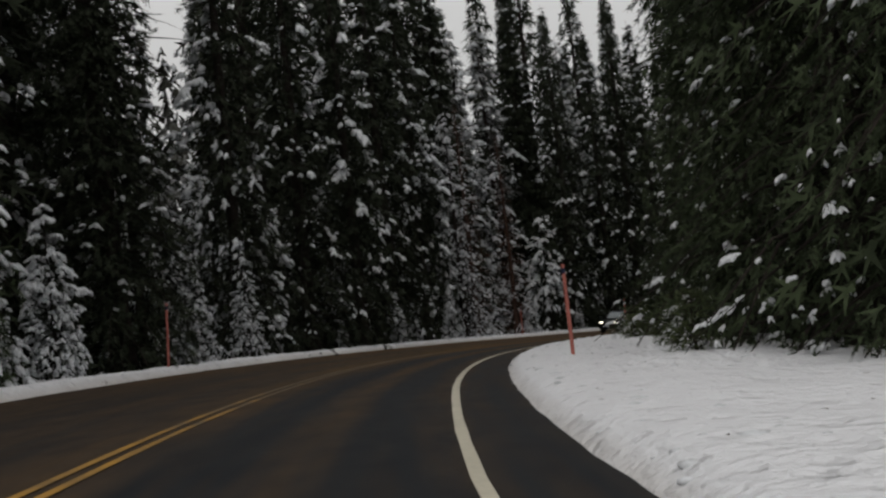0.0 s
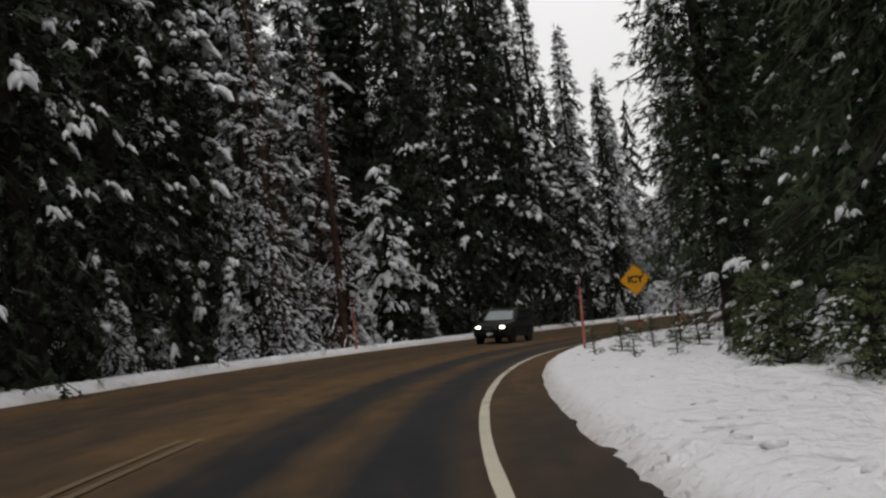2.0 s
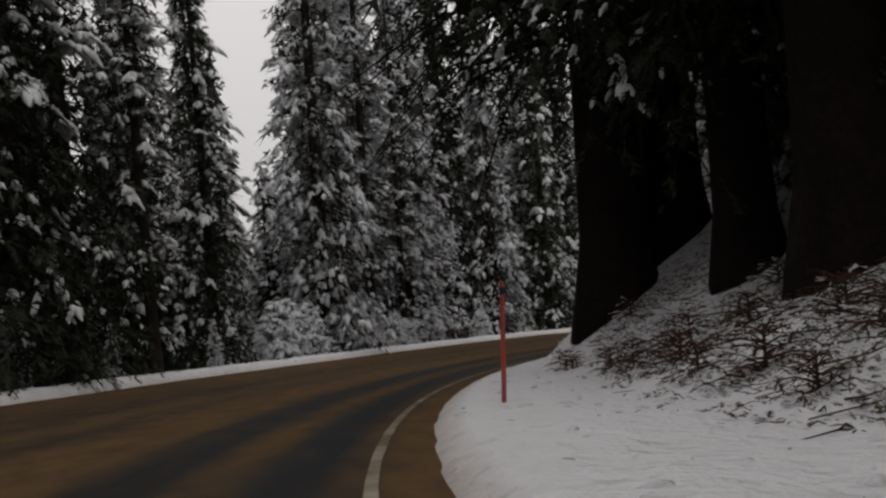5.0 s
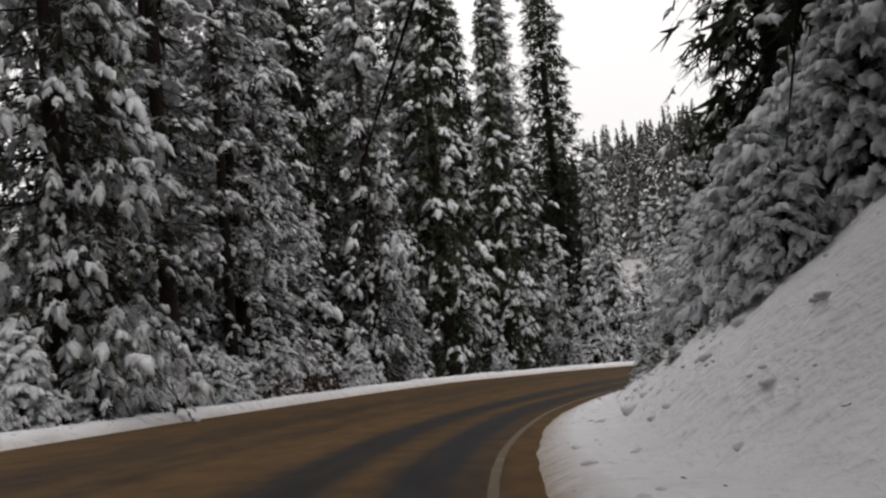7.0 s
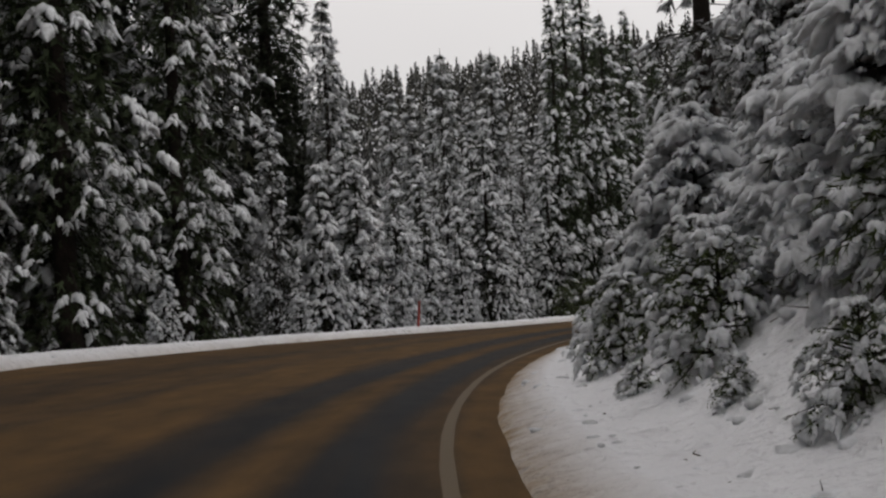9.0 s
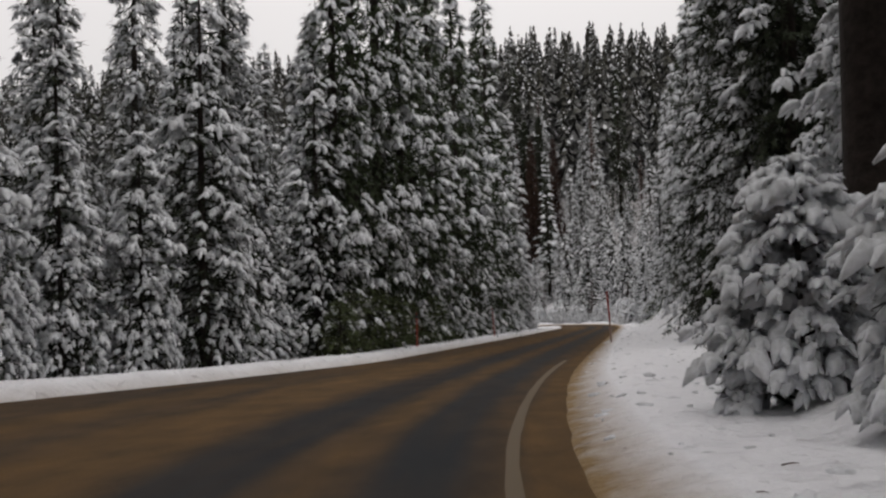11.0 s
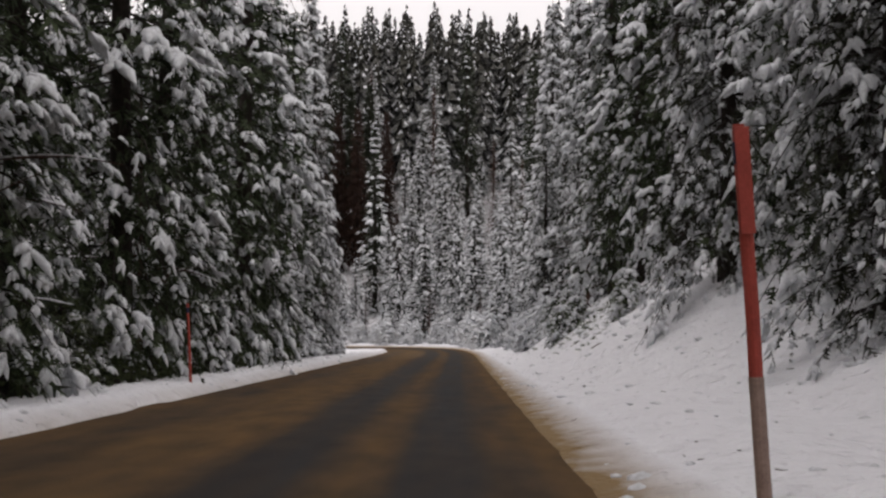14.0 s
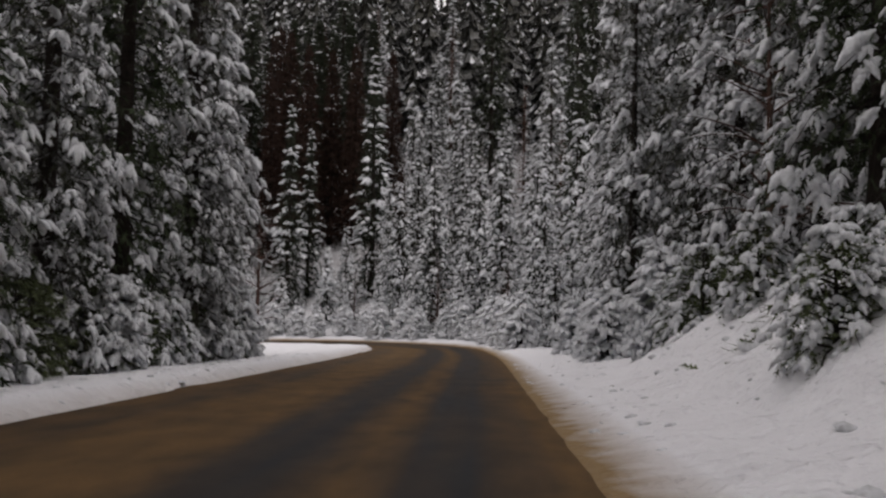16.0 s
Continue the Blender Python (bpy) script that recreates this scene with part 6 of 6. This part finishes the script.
for k, (s, u, z) in enumerate(((117.5, 5.8, 0.55), (119.5, 6.6, 0.7), (121.0, 5.2, 0.45), (123.0, 7.0, 0.8), (115.0, 6.6, 0.5), (125.0, 6.2, 0.5), (134.6, 4.6, 0.9), (146.0, 4.8, 0.8))):
    boulder(s, u, z * 0.8, k + 1.3)
boulder(140.6, 3.9, 1.0, 10.4, 1.9)
boulder(138.4, 5.0, 1.2, 12.1, 2.0)
boulder(142.0, 5.2, 1.1, 13.7, 2.1)


def scatter(count, s0, s1, u0, u1, rng):
    s, u = rng.uniform(s0, s1, count), rng.uniform(u0, u1, count)
    p = on_road(s, u)
    p[:, 2] = ground_z(p[:, 0], p[:, 1])
    return p


def sticks(name, groups, label, category, mat, seed, thick=(0.006, 0.02), lift=0.12):
    """Fallen twigs and branches as one mesh of bent three-sided rods."""
    rng = np.random.default_rng(seed)
    verts, faces, n = [], [], 0
    for count, s0, s1, u0, u1, l0, l1 in groups:
        p = scatter(count, s0, s1, u0, u1, rng)
        a = rng.uniform(0, 6.283, count)
        d = np.stack([np.cos(a), np.sin(a), rng.normal(0.05, 0.22, count)], 1) * rng.uniform(l0, l1, count)[:, None]
        t = rng.uniform(*thick, count)[:, None]
        acr = unit(np.cross(d, UP))
        bend = acr * rng.normal(0, 0.12, (count, 1)) * np.linalg.norm(d, axis=1)[:, None] + UP * rng.uniform(0, lift, (count, 1))
        ring = []
        for q, w in ((0, 1.0), (0.5, 0.8), (1.0, 0.35)):
            c = p + d * (q - 0.3) + bend * (1 - (2 * q - 1) ** 2)
            g = ground_z(c[:, 0], c[:, 1])
            c[:, 2] = np.maximum(c[:, 2], g + 0.004)
            ring += [c + acr * t * w, c - acr * t * w * 0.5 + UP * t * w * 0.87, c - acr * t * w * 0.5 - UP * t * w * 0.87]
        verts.append(np.stack(ring, 1).reshape(-1, 3))
        f1 = np.array([[3 * k + o, 3 * k + (o + 1) % 3, 3 * k + 3 + (o + 1) % 3, 3 * k + 3 + o] for k in range(2) for o in range(3)])
        faces.append((f1[None] + n + (np.arange(count) * 9)[:, None, None]).reshape(-1, 4))
        n += count * 9
    return tagged(new(name, mesh_of(name, np.concatenate(verts), np.concatenate(faces), mat)), label, category, kind="stuff")


sticks("fallen_branches", [(700, 79, 101, 4.1, 9.5, 0.12, 0.55), (110, 79, 101, 4.2, 8.0, 0.5, 1.5), (220, 84, 112, 7, 13, 0.2, 0.9), (90, 118, 140, 3.0, 7.0, 0.3, 1.2), (18, 206, 222, 3.0, 5.2, 0.15, 0.6)],
       "tangle of fallen branches and twigs on the bank", "brushwood", TWIG, 4)
sticks("litter", [(200, 2, 78, 1.2, 7.5, 0.03, 0.12), (160, 78, 168, 0.9, 5.0, 0.03, 0.12), (420, 112, 150, 1.4, 6.0, 0.03, 0.16), (120, 168, 236, 0.8, 5.0, 0.03, 0.12)],
       "small twigs and bark scattered on the snow", "litter", TWIG, 6, (0.003, 0.008), 0.01)


def duff(name, groups, label, mat, seed):
    """Loose needles, fronds and bark lying on the ground as one mesh of small sprays."""
    rng = np.random.default_rng(seed)
    out = []
    for count, s0, s1, u0, u1, l0, l1 in groups:
        centre = scatter(max(8, count // 28), s0, s1, u0, u1, rng)
        p = np.repeat(centre, 28, 0)[:count]
        p = p + rng.normal(0, 0.38, p.shape) * np.array([1, 1, 0])
        p[:, 2] = ground_z(p[:, 0], p[:, 1]) + rng.uniform(0.01, 0.07, len(p))
        a = rng.uniform(0, 6.283, len(p))
        f = unit(np.stack([np.cos(a), np.sin(a), rng.normal(0.05, 0.25, len(p))], 1))
        out.append(tufts(rng, p, f, rng.uniform(l0, l1, len(p)), True, flat=0.3).reshape(-1, 3))
    out = np.concatenate(out)
    return tagged(new(name, mesh_of(name, out, np.arange(len(out)).reshape(-1, 3), mat)), label, "forest litter", kind="stuff")


duff("forest_litter", [(9000, 79, 103, 4.2, 9.5, 0.05, 0.20), (3000, 84, 114, 7.5, 14, 0.06, 0.22)], "brown needles and bark showing through the snow on the bank", TWIG, 12)
duff("green_litter", [(1500, 79, 103, 4.4, 9.0, 0.06, 0.20), (420, 208, 224, 3.2, 5.2, 0.10, 0.3)], "green fir sprigs lying on the snowy bank", NEEDLES_GREEN, 13)


def lumps(name, groups, label, seed):
    """Clods of ploughed snow as one mesh."""
    rng = np.random.default_rng(seed)
    bm = bmesh.new()
    bmesh.ops.create_icosphere(bm, subdivisions=1, radius=1.0)
    bv = np.array([v.co for v in bm.verts])
    bf = np.array([[v.index for v in f.verts] for f in bm.faces])
    bm.free()
    verts, faces, n = [], [], 0
    for count, s0, s1, u0, u1, r0, r1 in groups:
        p = scatter(count, s0, s1, u0, u1, rng)
        r = r0 + (r1 - r0) * rng.random(count) ** 2.5
        v = bv[None] * rng.uniform(0.7, 1.3, (count, len(bv), 1)) * r[:, None, None] * np.array([1.2, 1.0, 0.5]) + p[:, None] - np.array([0, 0, 1.0]) * (0.22 * r)[:, None, None]
        verts.append(v.reshape(-1, 3))
        faces.append((bf[None] + n + (np.arange(count) * len(bv))[:, None, None]).reshape(-1, 3))
        n += count * len(bv)
    return tagged(new(name, mesh_of(name, np.concatenate(verts), np.concatenate(faces), SNOW_TREE, True)), label, "snow", kind="stuff")


lumps("snow_clods", [(500, 2, 76, 1.1, 6.5, 0.02, 0.11), (700, 76, 168, 0.8, 5.0, 0.02, 0.13), (900, 112, 150, 1.0, 6.5, 0.015, 0.09), (260, 109, 132, 1.6, 5.5, 0.05, 0.2), (120, 205, 224, 3.0, 9.0, 0.05, 0.28), (600, 168, 240, 0.6, 5.0, 0.02, 0.12), (500, 4, 160, -11.2, -10.0, 0.02, 0.12), (300, 172, 240, -7.0, -5.8, 0.02, 0.11)],
      "clods of ploughed snow lying on the verges", 8)

# two stout posts among the brush on the outer side
POST_WOOD = material("weathered_red_wood", (0.11, 0.045, 0.035), 0.85, vary=0.4, scale=4, fine=40, bump=0.4, depth=0.01)
for s, turn in ((131.7, 8), (132.7, 3)):
    x, y, _ = on_road(s, -12.7)
    ob = new("wooden_post")
    part("post", box(bmesh.new(), -0.10, -0.10, -0.4, 0.10, 0.10, 1.55, 0.02), POST_WOOD, ob)
    part("snow_cap", box(bmesh.new(), -0.11, -0.11, 1.553, 0.11, 0.11, 1.66, 0.045), SNOW_TREE, ob, "snow lying on the post")
    ob.matrix_basis = pose(float(x), float(y), float(ground_z(x, y)[0]), 0, 0, turn)
    tagged(ob, "reddish brown wooden post capped with snow in brush", "post", group="posts beside the road")
